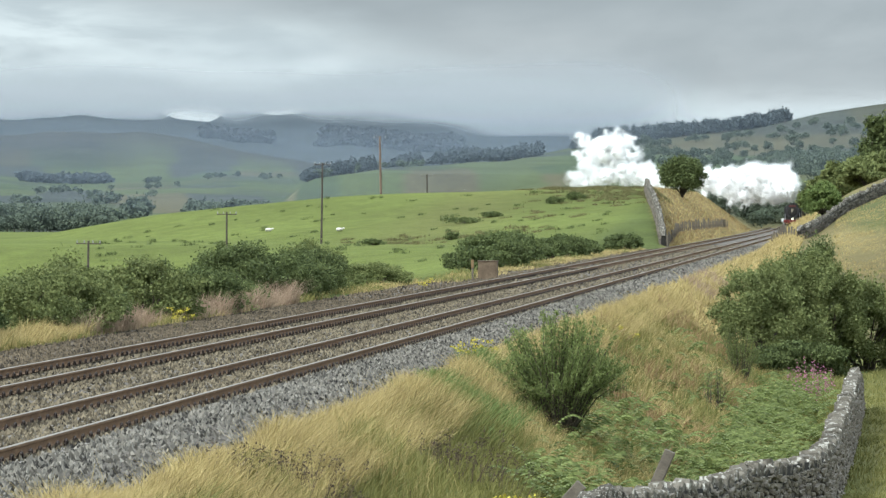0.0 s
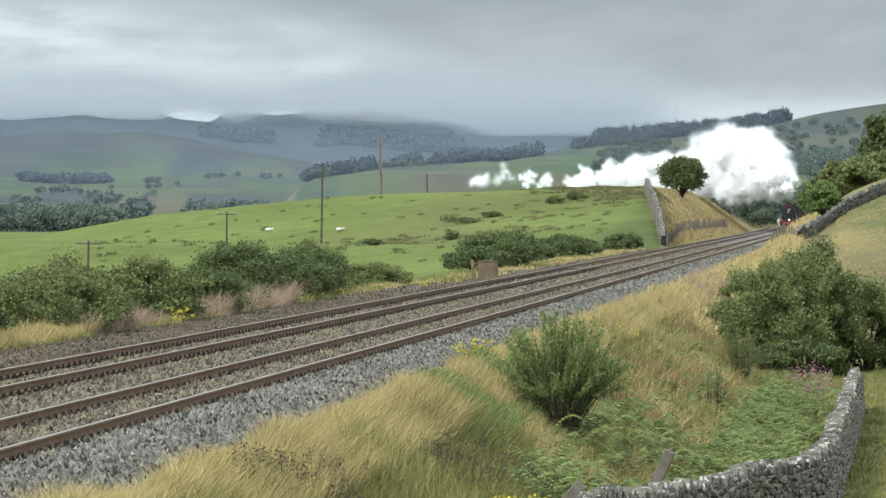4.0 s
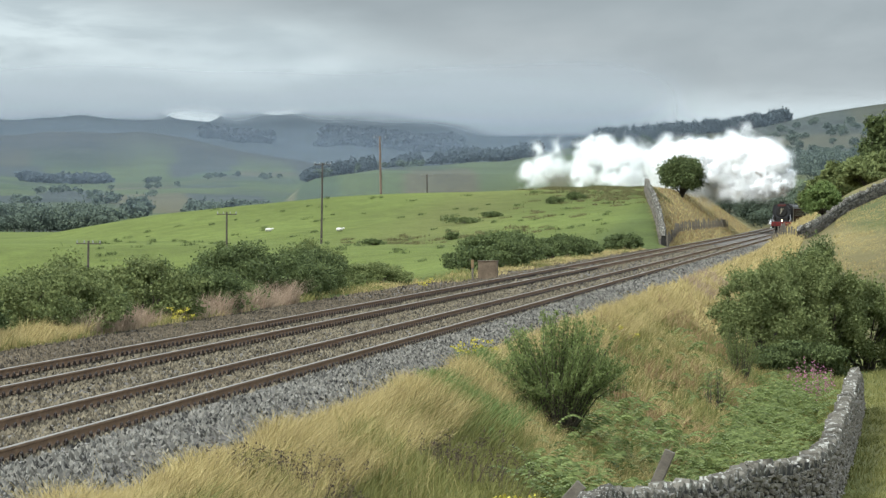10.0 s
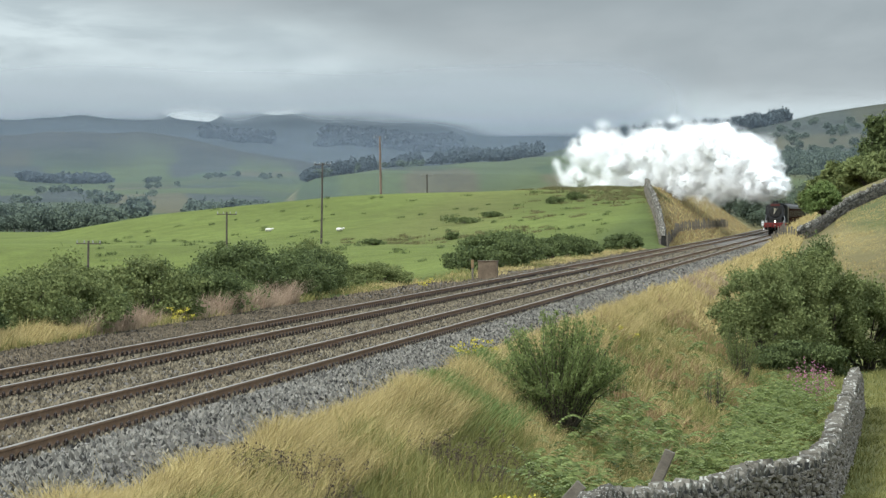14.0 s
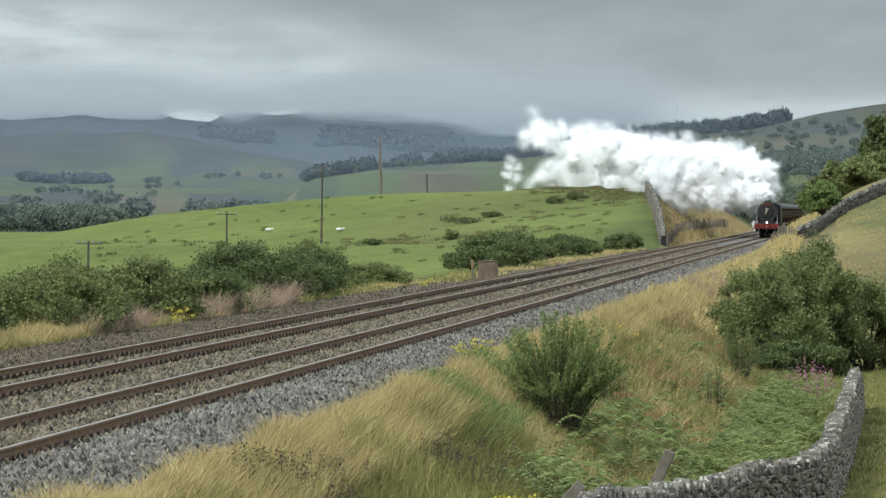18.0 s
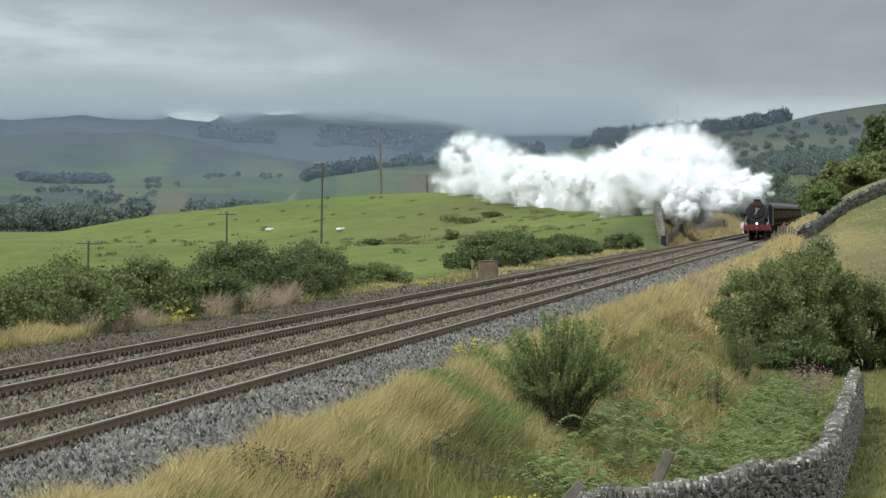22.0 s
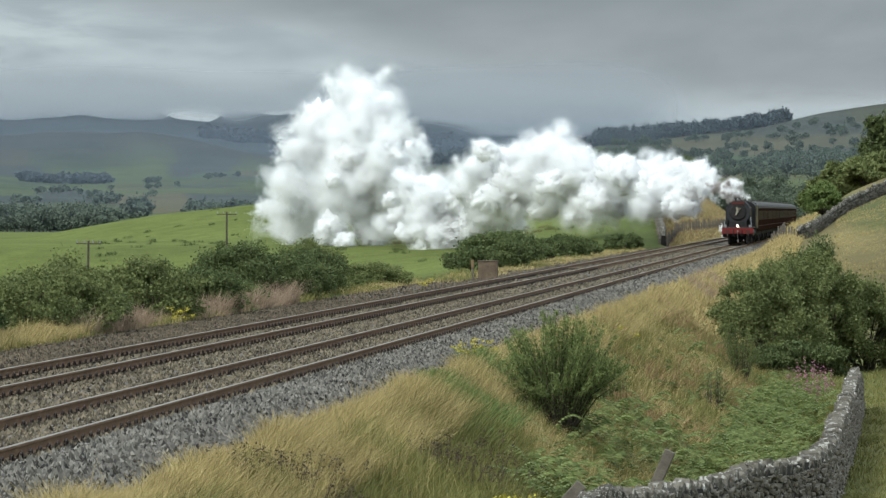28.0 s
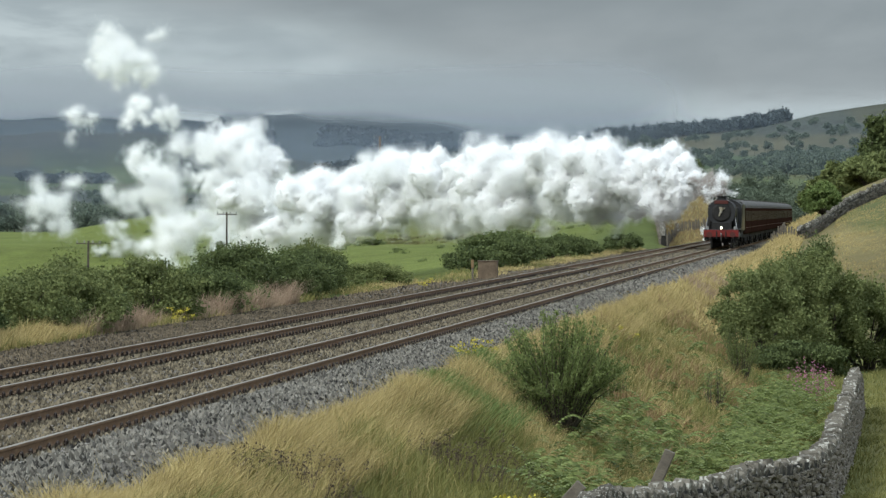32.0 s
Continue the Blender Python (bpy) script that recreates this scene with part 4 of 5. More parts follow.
def veil(name, label, d, e0, e1, dens, material, b0=-0.14, b1=0.13):
    """A sheet of mist or cloud far off, with its own density from place to place."""
    bs, es = np.linspace(b0, b1, 240), np.linspace(e0, e1, 40)
    B, E = np.meshgrid(bs, es)
    x, y = at_bearing(B, d)
    z = EYE[2] + E * d
    i = (np.arange(39)[:, None] * 240 + np.arange(239)[None]).ravel()
    me = mesh_np(name, np.stack([x, y, z], -1).reshape(-1, 3), np.stack([i, i + 1, i + 241, i + 240], 1), material, True)
    a = me.attributes.new("veil", "FLOAT", "POINT")
    a.data.foreach_set("value", np.clip(dens(B, E, z - land(x, y)), 0, 1).astype(np.float32).ravel())
    tagged(new(name, me), label, "backdrop", kind="structure")


def cloud_density(B, E, over):
    low = 0.0163 + 0.0014 * lumps(B * 55, E * 200, 3) + 0.0007 * lumps(B * 190, E * 900, 5)
    gap = np.exp(-((B + 0.0489) / 0.0062) ** 6) * 0.0019 + np.exp(-((B + 0.032) / 0.005) ** 4) * 0.0015
    low = low - 0.0009 * (1 - smooth01(-0.058, -0.05, B) * smooth01(-0.022, -0.03, B)) + 0.75 * gap - 0.003 * smooth01(-0.012, 0.015, B)
    return 0.95 * smooth01(low, low + 0.0032 - 0.5 * gap, E) * smooth01(0.034, 0.0205, E + 0.0016 * lumps(B * 80, E * 420, 8)) * smooth01(0.055, 0.034, B)


veil("backdrop_cloud", "low grey cloud lying along the fell tops", 4050, 0.012, 0.034, cloud_density, CLOUD)


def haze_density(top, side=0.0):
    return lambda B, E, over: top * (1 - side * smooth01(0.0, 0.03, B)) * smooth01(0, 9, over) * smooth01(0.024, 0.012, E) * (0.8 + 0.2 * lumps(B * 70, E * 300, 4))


# blue-tinted sheets added across the dale to stand in for aerial haze
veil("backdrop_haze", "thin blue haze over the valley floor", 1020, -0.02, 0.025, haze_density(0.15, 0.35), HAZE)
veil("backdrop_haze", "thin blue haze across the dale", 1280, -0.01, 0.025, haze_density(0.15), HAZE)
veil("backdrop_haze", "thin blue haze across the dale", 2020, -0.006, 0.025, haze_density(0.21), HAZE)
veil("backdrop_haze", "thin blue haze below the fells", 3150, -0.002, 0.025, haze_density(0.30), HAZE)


# ---- dry-stone walls ----
def stone_wall(name, label, path, height, width, stone, separate, seed, cope=True, sink=0.15):
    """Irregular courses of limestone on a core painted dark as gap shade, with upright cope stones."""
    rs = random.Random(seed)
    wall = tagged(new(name), label, "stone wall", kind="structure")
    pts = [Vector((x, y, float(land(x, y)))) for x, y in path]
    segs = [(a, b, (b - a).length) for a, b in zip(pts, pts[1:])]
    cv, cf = [], []
    for a, b, ln in segs:
        m = max(1, int(ln / 3))
        for q in range(m):
            for t in (q / m, (q + 1) / m):
                p = a.lerp(b, t)
                p.z = float(land(p.x, p.y))
                dn = Vector((-(b - a).y, (b - a).x, 0)).normalized()
                for s, hz in ((-1, -0.3), (-0.7, height * 0.93), (0.7, height * 0.93), (1, -0.3)):
                    cv.append((p.x + dn.x * s * width * 0.42, p.y + dn.y * s * width * 0.42, p.z + hz))
            k = len(cv) - 8
            cf += [(k, k + 4, k + 5, k + 1), (k + 1, k + 5, k + 6, k + 2), (k + 2, k + 6, k + 7, k + 3), (k, k + 1, k + 2, k + 3), (k + 7, k + 6, k + 5, k + 4)]
    part("wall_core", mesh_np("wall_core", cv, cf, WALLCORE), None, wall, "rubble core coloured near black as shade between stones")
    # a few stone shapes, the last ones for the coping
    shapes = []
    for shape in range(14):
        bm = bmesh.new()
        bmesh.ops.create_cube(bm, size=1)
        if separate:
            bmesh.ops.bevel(bm, geom=bm.edges[:], offset=0.14, segments=1, affect="EDGES")
        for vv in bm.verts:
            vv.co += Vector([rs.uniform(-0.1, 0.1) for _ in range(3)])
        shapes.append(bm_mesh("stone", bm, WALLSTONE if shape < 8 else COPING))
    arrays = [(np.array([q.co[:] for q in me.vertices]), [list(q.vertices) for q in me.polygons]) for me in shapes]
    jv, jf, count, off = [], [], 0, 0
    todo = []
    for a, b, ln in segs:
        d = (b - a).normalized()
        dn = Vector((-d.y, d.x, 0)).normalized()
        ang = math.atan2(d.y, d.x)
        for side in (-1, 1):
            z = 0.0
            while z < height - 0.05:
                ch = stone * rs.uniform(0.4, 0.75)
                s = rs.uniform(0, stone)
                while s < ln:
                    w = stone * rs.uniform(0.8, 1.9)
                    f = z / height
                    p = a.lerp(b, min(1, (s + w / 2) / ln))
                    p.z = float(land(p.x, p.y)) + z + ch / 2 - sink + rs.uniform(-0.03, 0.03)
                    p = p + dn * side * (width * (0.5 - 0.16 * f) - stone * 0.28 + rs.uniform(-0.05, 0.04))
                    todo.append((p, (w * rs.uniform(0.82, 0.97), stone * 0.8, ch * rs.uniform(0.75, 0.95)), ang + rs.uniform(-0.2, 0.2), rs.uniform(-0.3, 0.3), rs.randrange(8)))
                    s += w
                z += ch
        if cope:
            s = 0.0
            while s < ln:
                w = stone * rs.uniform(0.36, 0.95)
                p = a.lerp(b, min(1, s / ln))
                ch = stone * rs.uniform(0.7, 2.2)
                p.z = float(land(p.x, p.y)) + height + ch * 0.3 - sink
                todo.append((p, (w, width * rs.uniform(0.45, 0.8), ch), ang + rs.uniform(-0.4, 0.4), rs.uniform(-0.2, 0.85), 8 + rs.randrange(6)))
                s += w * 1.2
    eye = Vector((path[0][0], path[0][1], 0))
    todo.sort(key=lambda q: (q[0].xy - eye.xy).length)
    jm = []
    for p, s, ang, tilt, k in todo:
        m = Matrix.Translation(p) @ Euler((0, tilt, ang)).to_matrix().to_4x4() @ Matrix.Diagonal((*s, 1))
        if count < separate:
            o = part("stone", shapes[k], None, wall)
            o.matrix_basis = m
            count += 1
        else:
            v, f = arrays[k]
            mm = np.array(m)
            jv.append(v @ mm[:3, :3].T + mm[:3, 3])
            jf += [[i + off for i in q] for q in f]
            jm += [int(k >= 8)] * len(f)
            off += len(v)
    if jv:
        me = mesh_np("stones", np.concatenate(jv), jf, [WALLSTONE, COPING])
        me.polygons.foreach_set("material_index", jm)
        part("stones", me, None, wall)["kind"] = "stuff"


# ---- poles, fences, cabinet ----
def telegraph_pole(label, x, y, h, arm, r, material, dz=0.0, arms=1):
    ob = tagged(new("telegraph_pole"), label, "pole", "telegraph poles")
    ob.location = (x, y, float(land(x, y)) + dz)
    ob.rotation_euler = (0, radians(random.Random(int(y)).uniform(-1.2, 1.2)), 0)
    part("pole", tube(r, r * 0.7, (0, 0, -0.6), (0, 0, h), 10), material, ob)
    if arm:
        a = part("crossarm", box(arm, 0.08, 0.08, 0, 0.1, h - 0.26, 0.01), POLEWOOD, ob)
        for s in (-0.46, -0.17, 0.17, 0.46):
            i = part("insulator", tube(0.05, 0.035, (s * arm, 0.1, h - 0.17), (s * arm, 0.1, h + 0.02), 8), WHITE, a, "small pale ceramic insulator")
    else:
        for s in (-0.55, 0.55):
            part("bracket", box(0.5, 0.05, 0.05, s * 0.5, 0, h - 0.12), POLEWOOD, ob)
            part("insulator", tube(0.06, 0.04, (s * 1.3, 0, h - 0.2), (s * 1.3, 0, h + 0.06), 8), WHITE, ob)
    return ob


def poles():
    for x, y, top, arm, r, m, lab in ((-43.1, 350, 0.78, 1.75, 0.105, POLEWOOD, "dark wooden telegraph pole with a crossarm"), (-44.4, 437, 2.75, 1.75, 0.105, POLEWOOD, "dark wooden telegraph pole with a crossarm"),
                                      (-45.7, 525, 7.85, 1.8, 0.12, POLEWOOD, "tall dark wooden telegraph pole with a crossarm"), (-50.6, 640, 12.2, 0, 0.17, PALEWOOD, "tall brown wooden power pole on the hill"),
                                      (-51.0, 712, 7.9, 1.7, 0.14, POLEWOOD, "dark wooden telegraph pole beyond the crest")):
        g = float(land(x, y))
        telegraph_pole(lab, x, y, top - g, arm, r, m)


poles()


def lineside_cabinet():
    ob = tagged(new("lineside_cabinet"), "rusty brown steel lineside cabinet beside the track", "cabinet")
    ob.location = (-7.7, 250, -0.62)
    part("body", box(0.95, 0.6, 0.98, 0.12, 0, 0.0, 0.02), CABINET, ob)
    part("lid", box(1.02, 0.68, 0.05, 0.12, 0, 0.98, 0.01), CABINET, ob)
    part("door", box(0.8, 0.03, 0.8, 0.12, -0.31, 0.08, 0.008), CABINET, ob)
    sg = tagged(new("marker_post"), "short post with a small pale marker plate", "post")
    sg.location = (-7.95, 245, -0.62)
    part("post", tube(0.05, 0.05, (0, 0, -0.2), (0, 0, 0.95), 8), WOOD, sg)
    part("plate", box(0.14, 0.03, 0.4, 0, -0.06, 0.72, 0.008), CREAM, sg, "pale yellow plate")


lineside_cabinet()


def fence(label, p, q, n, h, rails, seed, group, w=0.11):
    rs = random.Random(seed)
    ob = tagged(new("fence"), label, "fence", group, "structure")
    p, q = Vector((*p, 0)), Vector((*q, 0))
    for i in range(n):
        t = i / max(1, n - 1)
        c = p.lerp(q, t)
        z = float(land(c.x, c.y))
        a = part("post", box(w, w, h * rs.uniform(0.8, 1.15) + 0.3, 0, 0, -0.3, 0.01), WOOD, ob)
        a.location = (c.x, c.y, z)
        a.rotation_euler = (rs.uniform(-0.06, 0.06), rs.uniform(-0.1, 0.1), rs.uniform(0, 1))
    for k in range(rails):
        bm = bmesh.new()
        for i in range(n - 1):
            a, b = p.lerp(q, i / (n - 1)), p.lerp(q, (i + 1) / (n - 1))
            za, zb = float(land(a.x, a.y)), float(land(b.x, b.y))
            hh = h * (0.45 + 0.45 * k / max(1, rails - 1))
            tube(0.012, 0.012, (a.x, a.y, za + hh), (b.x, b.y, zb + hh), 4, bm)
        part("wire", bm, POLEWOOD, ob)


fence("short weathered timber fence at the cutting foot", (-7.2, 462), (-8.4, 520), 10, 1.15, 2, 71, "lineside fences", 0.16)
fence("weathered post and wire fence along the cutting", (-8.4, 524), (-8.6, 700), 30, 1.1, 2, 72, "lineside fences", 0.14)
fence("short weathered timber fence by the line", (3.75, 385), (4.55, 395), 7, 1.0, 2, 73, "lineside fences", 0.13)
fence("weathered post and wire fence by the line", (4.1, 396), (5.4, 384), 7, 1.0, 2, 74, "lineside fences", 0.11)


def leaning_posts():
    for x, y, h, lx, lean in ((5.85, 84.5, 0.95, 0, 42), (6.95, 90.5, 1.9, 0, 24)):
        ob = tagged(new("old_post"), "old leaning weathered timber fence post", "post")
        ob.location = (x, y, float(land(x, y)) - 0.1)
        ob.rotation_euler = (0, radians(lean), 0)
        part("post", box(0.2, 0.16, h, 0, 0, 0, 0.015), WOOD, ob)


leaning_posts()


def sheep(x, y, a):
    ob = tagged(new("sheep"), "white sheep lying on the pasture hill", "sheep")
    ob.location = (x, y, float(land(x, y)))
    ob.rotation_euler[2] = a
    ob.scale = (0.68, 0.68, 0.68)
    bm = bmesh.new()
    bmesh.ops.create_icosphere(bm, subdivisions=2, radius=0.5)
    bmesh.ops.scale(bm, vec=(1.15, 0.6, 0.55), verts=bm.verts)
    bmesh.ops.translate(bm, vec=(0, 0, 0.4), verts=bm.verts)
    part("body", bm, WOOL, ob, smooth=True)
    bm = bmesh.new()
    bmesh.ops.create_icosphere(bm, subdivisions=2, radius=0.17)
    bmesh.ops.scale(bm, vec=(1.4, 0.8, 0.9), verts=bm.verts)
    bmesh.ops.translate(bm, vec=(0.68, 0, 0.55), verts=bm.verts)
    part("head", bm, WOOL, ob, smooth=True)
    for sx in (-0.3, 0.3):
        for sy in (-0.16, 0.16):
            part("leg", tube(0.05, 0.04, (sx, sy, 0.35), (sx, sy, 0.0), 6), SOOT, ob)


sheep(-47.5, 560, 0.2)
sheep(-56.6, 570, 0.1)


# ---- the train ----
def wheel(name, r, w, x, y, parent, spokes=0, mat_=SOOT):
    """One wheel on its axle line, its face towards the side."""
    bm = bmesh.new()
    tube(r, r, (x - w / 2, 0, 0), (x + w / 2, 0, 0), 28, bm)
    tube(r + 0.028, r + 0.028, (x - 0.02 - w / 2 * np.sign(x), 0, 0), (x + 0.02 - w / 2 * np.sign(x), 0, 0), 28, bm)
    o = part(name, bm, mat_, parent)
    s = np.sign(x)
    part("tyre_face", tube(r * 0.98, r * 0.98, (x + s * (w / 2 - 0.004), 0, 0), (x + s * (w / 2 + 0.006), 0, 0), 28), STEEL, o, "worn steel tyre")
    part("hub", tube(r * 0.86, r * 0.86, (x + s * (w / 2), 0, 0), (x + s * (w / 2 + 0.012), 0, 0), 24), mat_, o)
    if spokes:
        bm = bmesh.new()
        for k in range(spokes):
            a = 2 * math.pi * k / spokes
            tube(0.035, 0.025, (x + s * (w / 2 + 0.01), 0, 0), (x + s * (w / 2 + 0.01), r * 0.84 * math.cos(a), r * 0.84 * math.sin(a)), 5, bm)
        part("spokes", bm, mat_, o)
    return o


SPIN = []


def axle(parent, y, r, gauge=0.7525, spokes=0, spin=False, name="wheelset"):
    """Two wheels and an axle; returns the axle part, which turns."""
    ax = part(name, tube(0.08, 0.08, (-gauge, 0, 0), (gauge, 0, 0), 8), SOOT, parent)
    ax.location = (0, y, r)
    for s in (-1, 1):
        wheel("wheel", r, 0.13, s * gauge, 0, ax, 0)
        if spokes:
            bm = bmesh.new()
            for k in range(spokes):
                a = 2 * math.pi * k / spokes
                tube(0.035, 0.025, (s * (gauge + 0.075), 0, 0), (s * (gauge + 0.075), r * 0.84 * math.cos(a), r * 0.84 * math.sin(a)), 5, bm)
            part("spokes", bm, SOOT, ax)
    if spin:
        SPIN.append((ax, y, r))
    return ax


def arch(half, z0, z1, rise, y0, y1, bm=None, n=14, thick=0.0):
    """A vaulted shell from y0 to y1 with an elliptical top: sides from z0 to z1, crown at z1 + rise."""
    bm = bm or bmesh.new()
    prof = [(-half, z0), (-half, z1)] + [(-half * math.cos(math.pi * k / n), z1 + rise * math.sin(math.pi * k / n)) for k in range(1, n)] + [(half, z1), (half, z0)]
    a = [bm.verts.new((x, y0, z)) for x, z in prof]
    b = [bm.verts.new((x, y1, z)) for x, z in prof]
    for i in range(len(prof)):
        j = (i + 1) % len(prof)
        bm.faces.new((a[i], a[j], b[j], b[i]))
    bm.faces.new(a[::-1])
    bm.faces.new(b)
    return bm


def locomotive():
    """Its front buffers are at y = 0 and it runs towards -y."""
    lo = tagged(new("steam_locomotive"), "black express steam locomotive with a red buffer beam", "locomotive")
    part("frame", box(1.2, 9.6, 0.5, 0, 5.6, 0.75), SOOT, lo)
    part("buffer_beam", box(2.62, 0.16, 0.52, 0, 0.62, 0.88, 0.02), RED, lo, "bright red buffer beam")
    for s in (-1, 1):
        b = part("buffer", tube(0.15, 0.13, (s * 0.87, 0.55, 1.06), (s * 0.87, 0.1, 1.06), 14), RED, lo)
        part("buffer_head", tube(0.22, 0.22, (s * 0.87, 0.1, 1.06), (s * 0.87, 0.04, 1.06), 18), HEADBOARD, b, "round dull red buffer head")
    h = part("coupling_hook", box(0.12, 0.3, 0.2, 0, 0.42, 0.98, 0.03), STEEL, lo)
    part("coupling_link", tube(0.035, 0.035, (0, 0.36, 1.02), (0, 0.45, 0.55), 6), STEEL, h)
    for s in (-0.35, 0.35):
        part("brake_hose", tube(0.04, 0.04, (s, 0.5, 1.3), (s, 0.42, 0.7), 8), SOOT, lo)
    part("running_plate", box(2.6, 9.0, 0.07, 0, 5.1, 1.40, 0.01), BLACK, lo)
    part("front_platform", box(2.55, 0.95, 0.06, 0, 1.15, 1.38), BLACK, lo)
    part("smokebox_saddle", box(1.5, 1.7, 0.7, 0, 2.2, 1.25, 0.03), SOOT, lo)
    part("smokebox", tube(1.0, 1.0, (0, 1.45, 2.72), (0, 3.4, 2.72), 36), SOOT, lo)
    part("smokebox_ring", tube(1.03, 1.03, (0, 1.42, 2.72), (0, 1.5, 2.72), 36), BLACK, lo)
    d = part("smokebox_door", tube(0.60, 0.76, (0, 1.30, 2.72), (0, 1.43, 2.72), 32), SOOT, lo)
    part("door_dart", tube(0.05, 0.05, (0, 1.18, 2.72), (0, 1.32, 2.72), 8), STEEL, d)
    for z in (2.4, 3.04):
        part("hinge_strap", box(0.62, 0.03, 0.06, 0.3, 1.30, z - 0.03), SOOT, d)
    part("number_plate", box(0.5, 0.03, 0.13, 0, 1.33, 3.16), WHITE, lo, "pale plate with plain bars")
    part("headboard", box(1.05, 0.04, 0.26, 0, 1.30, 3.36, 0.02), HEADBOARD, lo, "dark red headboard")
    em = part("headboard_crest", tube(0.2, 0.07, (0.02, 1.26, 3.1), (-0.04, 1.26, 2.72), 10), CREST, lo, "gold and white crest below the headboard")
    part("crest_ribbon", tube(0.09, 0.04, (-0.06, 1.27, 2.74), (-0.18, 1.27, 2.44), 8), CREST, em)
    part("crest_wing", box(0.22, 0.04, 0.1, 0.16, 1.26, 2.96, 0.02), CREST, em)
    part("boiler", tube(0.88, 0.95, (0, 3.4, 2.74), (0, 8.0, 2.70), 36), BLACK, lo, smooth=False)
    for y in (4.4, 5.6, 6.8):
        part("boiler_band", tube(0.93, 0.93, (0, y, 2.73), (0, y + 0.07, 2.73), 36), BLACK, lo)
    part("firebox", arch(0.98, 1.45, 2.75, 0.92, 8.0, 10.1), BLACK, lo)
    ch = part("chimney", tube(0.36, 0.31, (0, 2.35, 3.6), (0, 2.35, 3.86), 20), SOOT, lo)
    part("chimney_rim", tube(0.35, 0.38, (0, 2.35, 3.86), (0, 2.35, 3.96), 20), SOOT, ch)
    part("dome", tube(0.42, 0.3, (0, 5.9, 3.55), (0, 5.9, 3.88), 18), BLACK, lo)
    for s in (-0.2, 0.2):
        part("safety_valve", tube(0.09, 0.07, (s, 8.7, 3.6), (s, 8.7, 3.9), 8), BRASS, lo)
    for s in (-1, 1):
        part("grab_rail", tube(0.022, 0.022, (s * 1.18, 0.75, 1.42), (s * 1.05, 1.42, 2.3), 6), STEEL, lo)
        part("steam_pipe", tube(0.2, 0.24, (s * 0.8, 2.3, 2.5), (s * 1.05, 2.3, 1.45), 12), SOOT, lo)
        cy = part("cylinder", tube(0.38, 0.38, (s * 1.02, 1.75, 0.98), (s * 1.02, 3.0, 0.98), 22), BLACK, lo)
        part("cylinder_cover", tube(0.36, 0.3, (s * 1.02, 1.76, 0.98), (s * 1.02, 1.66, 0.98), 20), STEEL, cy)
        part("front_step", box(0.36, 0.3, 0.5, s * 1.1, 0.95, 0.62), SOOT, lo)
        part("guard_iron", box(0.06, 0.16, 0.75, s * 0.75, 0.8, 0.12), SOOT, lo)
        part("handrail", tube(0.018, 0.018, (s * 1.0, 1.6, 3.1), (s * 1.0, 9.4, 3.1), 5), STEEL, lo)
    l1 = part("headlamp", box(0.24, 0.2, 0.3, 0, 0.62, 1.42, 0.02), BLACK, lo)
    part("lamp_lens", tube(0.085, 0.085, (0, 0.5, 1.56), (0, 0.53, 1.56), 14), LIT, l1, "lit white headlamp")
    for s in (-1, 1):
        l2 = part("marker_lamp", box(0.17, 0.17, 0.26, s * 1.02, 0.66, 1.42, 0.02), WHITE, lo, "small white oil lamp")
    cabm = arch(1.3, 1.4, 3.1, 0.68, 10.1, 12.0)
    cb = part("cab", cabm, BLACK, lo)
    for s in (-0.72, 0.72):
        part("spectacle_window", box(0.5, 0.02, 0.5, s, 10.09, 2.75), GLASS, cb)
    for s in (-1, 1):
        part("side_window", box(0.02, 0.7, 0.6, s * 1.305, 11.1, 2.5), GLASS, cb)
    for y in (1.65, 3.55):
        axle(lo, y, 0.5, spin=True, name="bogie_wheelset")
    for y in (5.05, 7.3, 9.65):
        axle(lo, y, 1.03, 0.7525, 18, True, "driving_wheelset")
    for s in (-1, 1):
        part("splasher", box(0.25, 1.7, 0.35, s * 0.95, 5.05, 1.47, 0.03), BLACK, lo)
        part("splasher", box(0.25, 1.7, 0.35, s * 0.95, 7.3, 1.47, 0.03), BLACK, lo)
    return lo


def tender():
    """Front at y = 0, towards the locomotive."""
    t = tagged(new("tender"), "black high-sided tender loaded with coal", "tender")
    part("body", box(2.62, 7.1, 2.1, 0, 3.75, 1.3, 0.06), BLACK, t)
    part("frame", box(2.3, 7.2, 0.5, 0, 3.75, 0.8), SOOT, t)
    bm = bmesh.new()
    bmesh.ops.create_icosphere(bm, subdivisions=3, radius=1)
    for v in bm.verts:
        v.co *= 1 + 0.12 * noise.noise(v.co * 4)
    bmesh.ops.transform(bm, matrix=Matrix.Translation((0, 2.6, 3.3)) @ Matrix.Diagonal((1.15, 2.3, 0.42, 1)), verts=bm.verts)
    part("coal", bm, COAL, t, "heaped black coal")
    for y in (1.5, 3.6, 5.7):
        axle(t, y, 0.65)
    return t


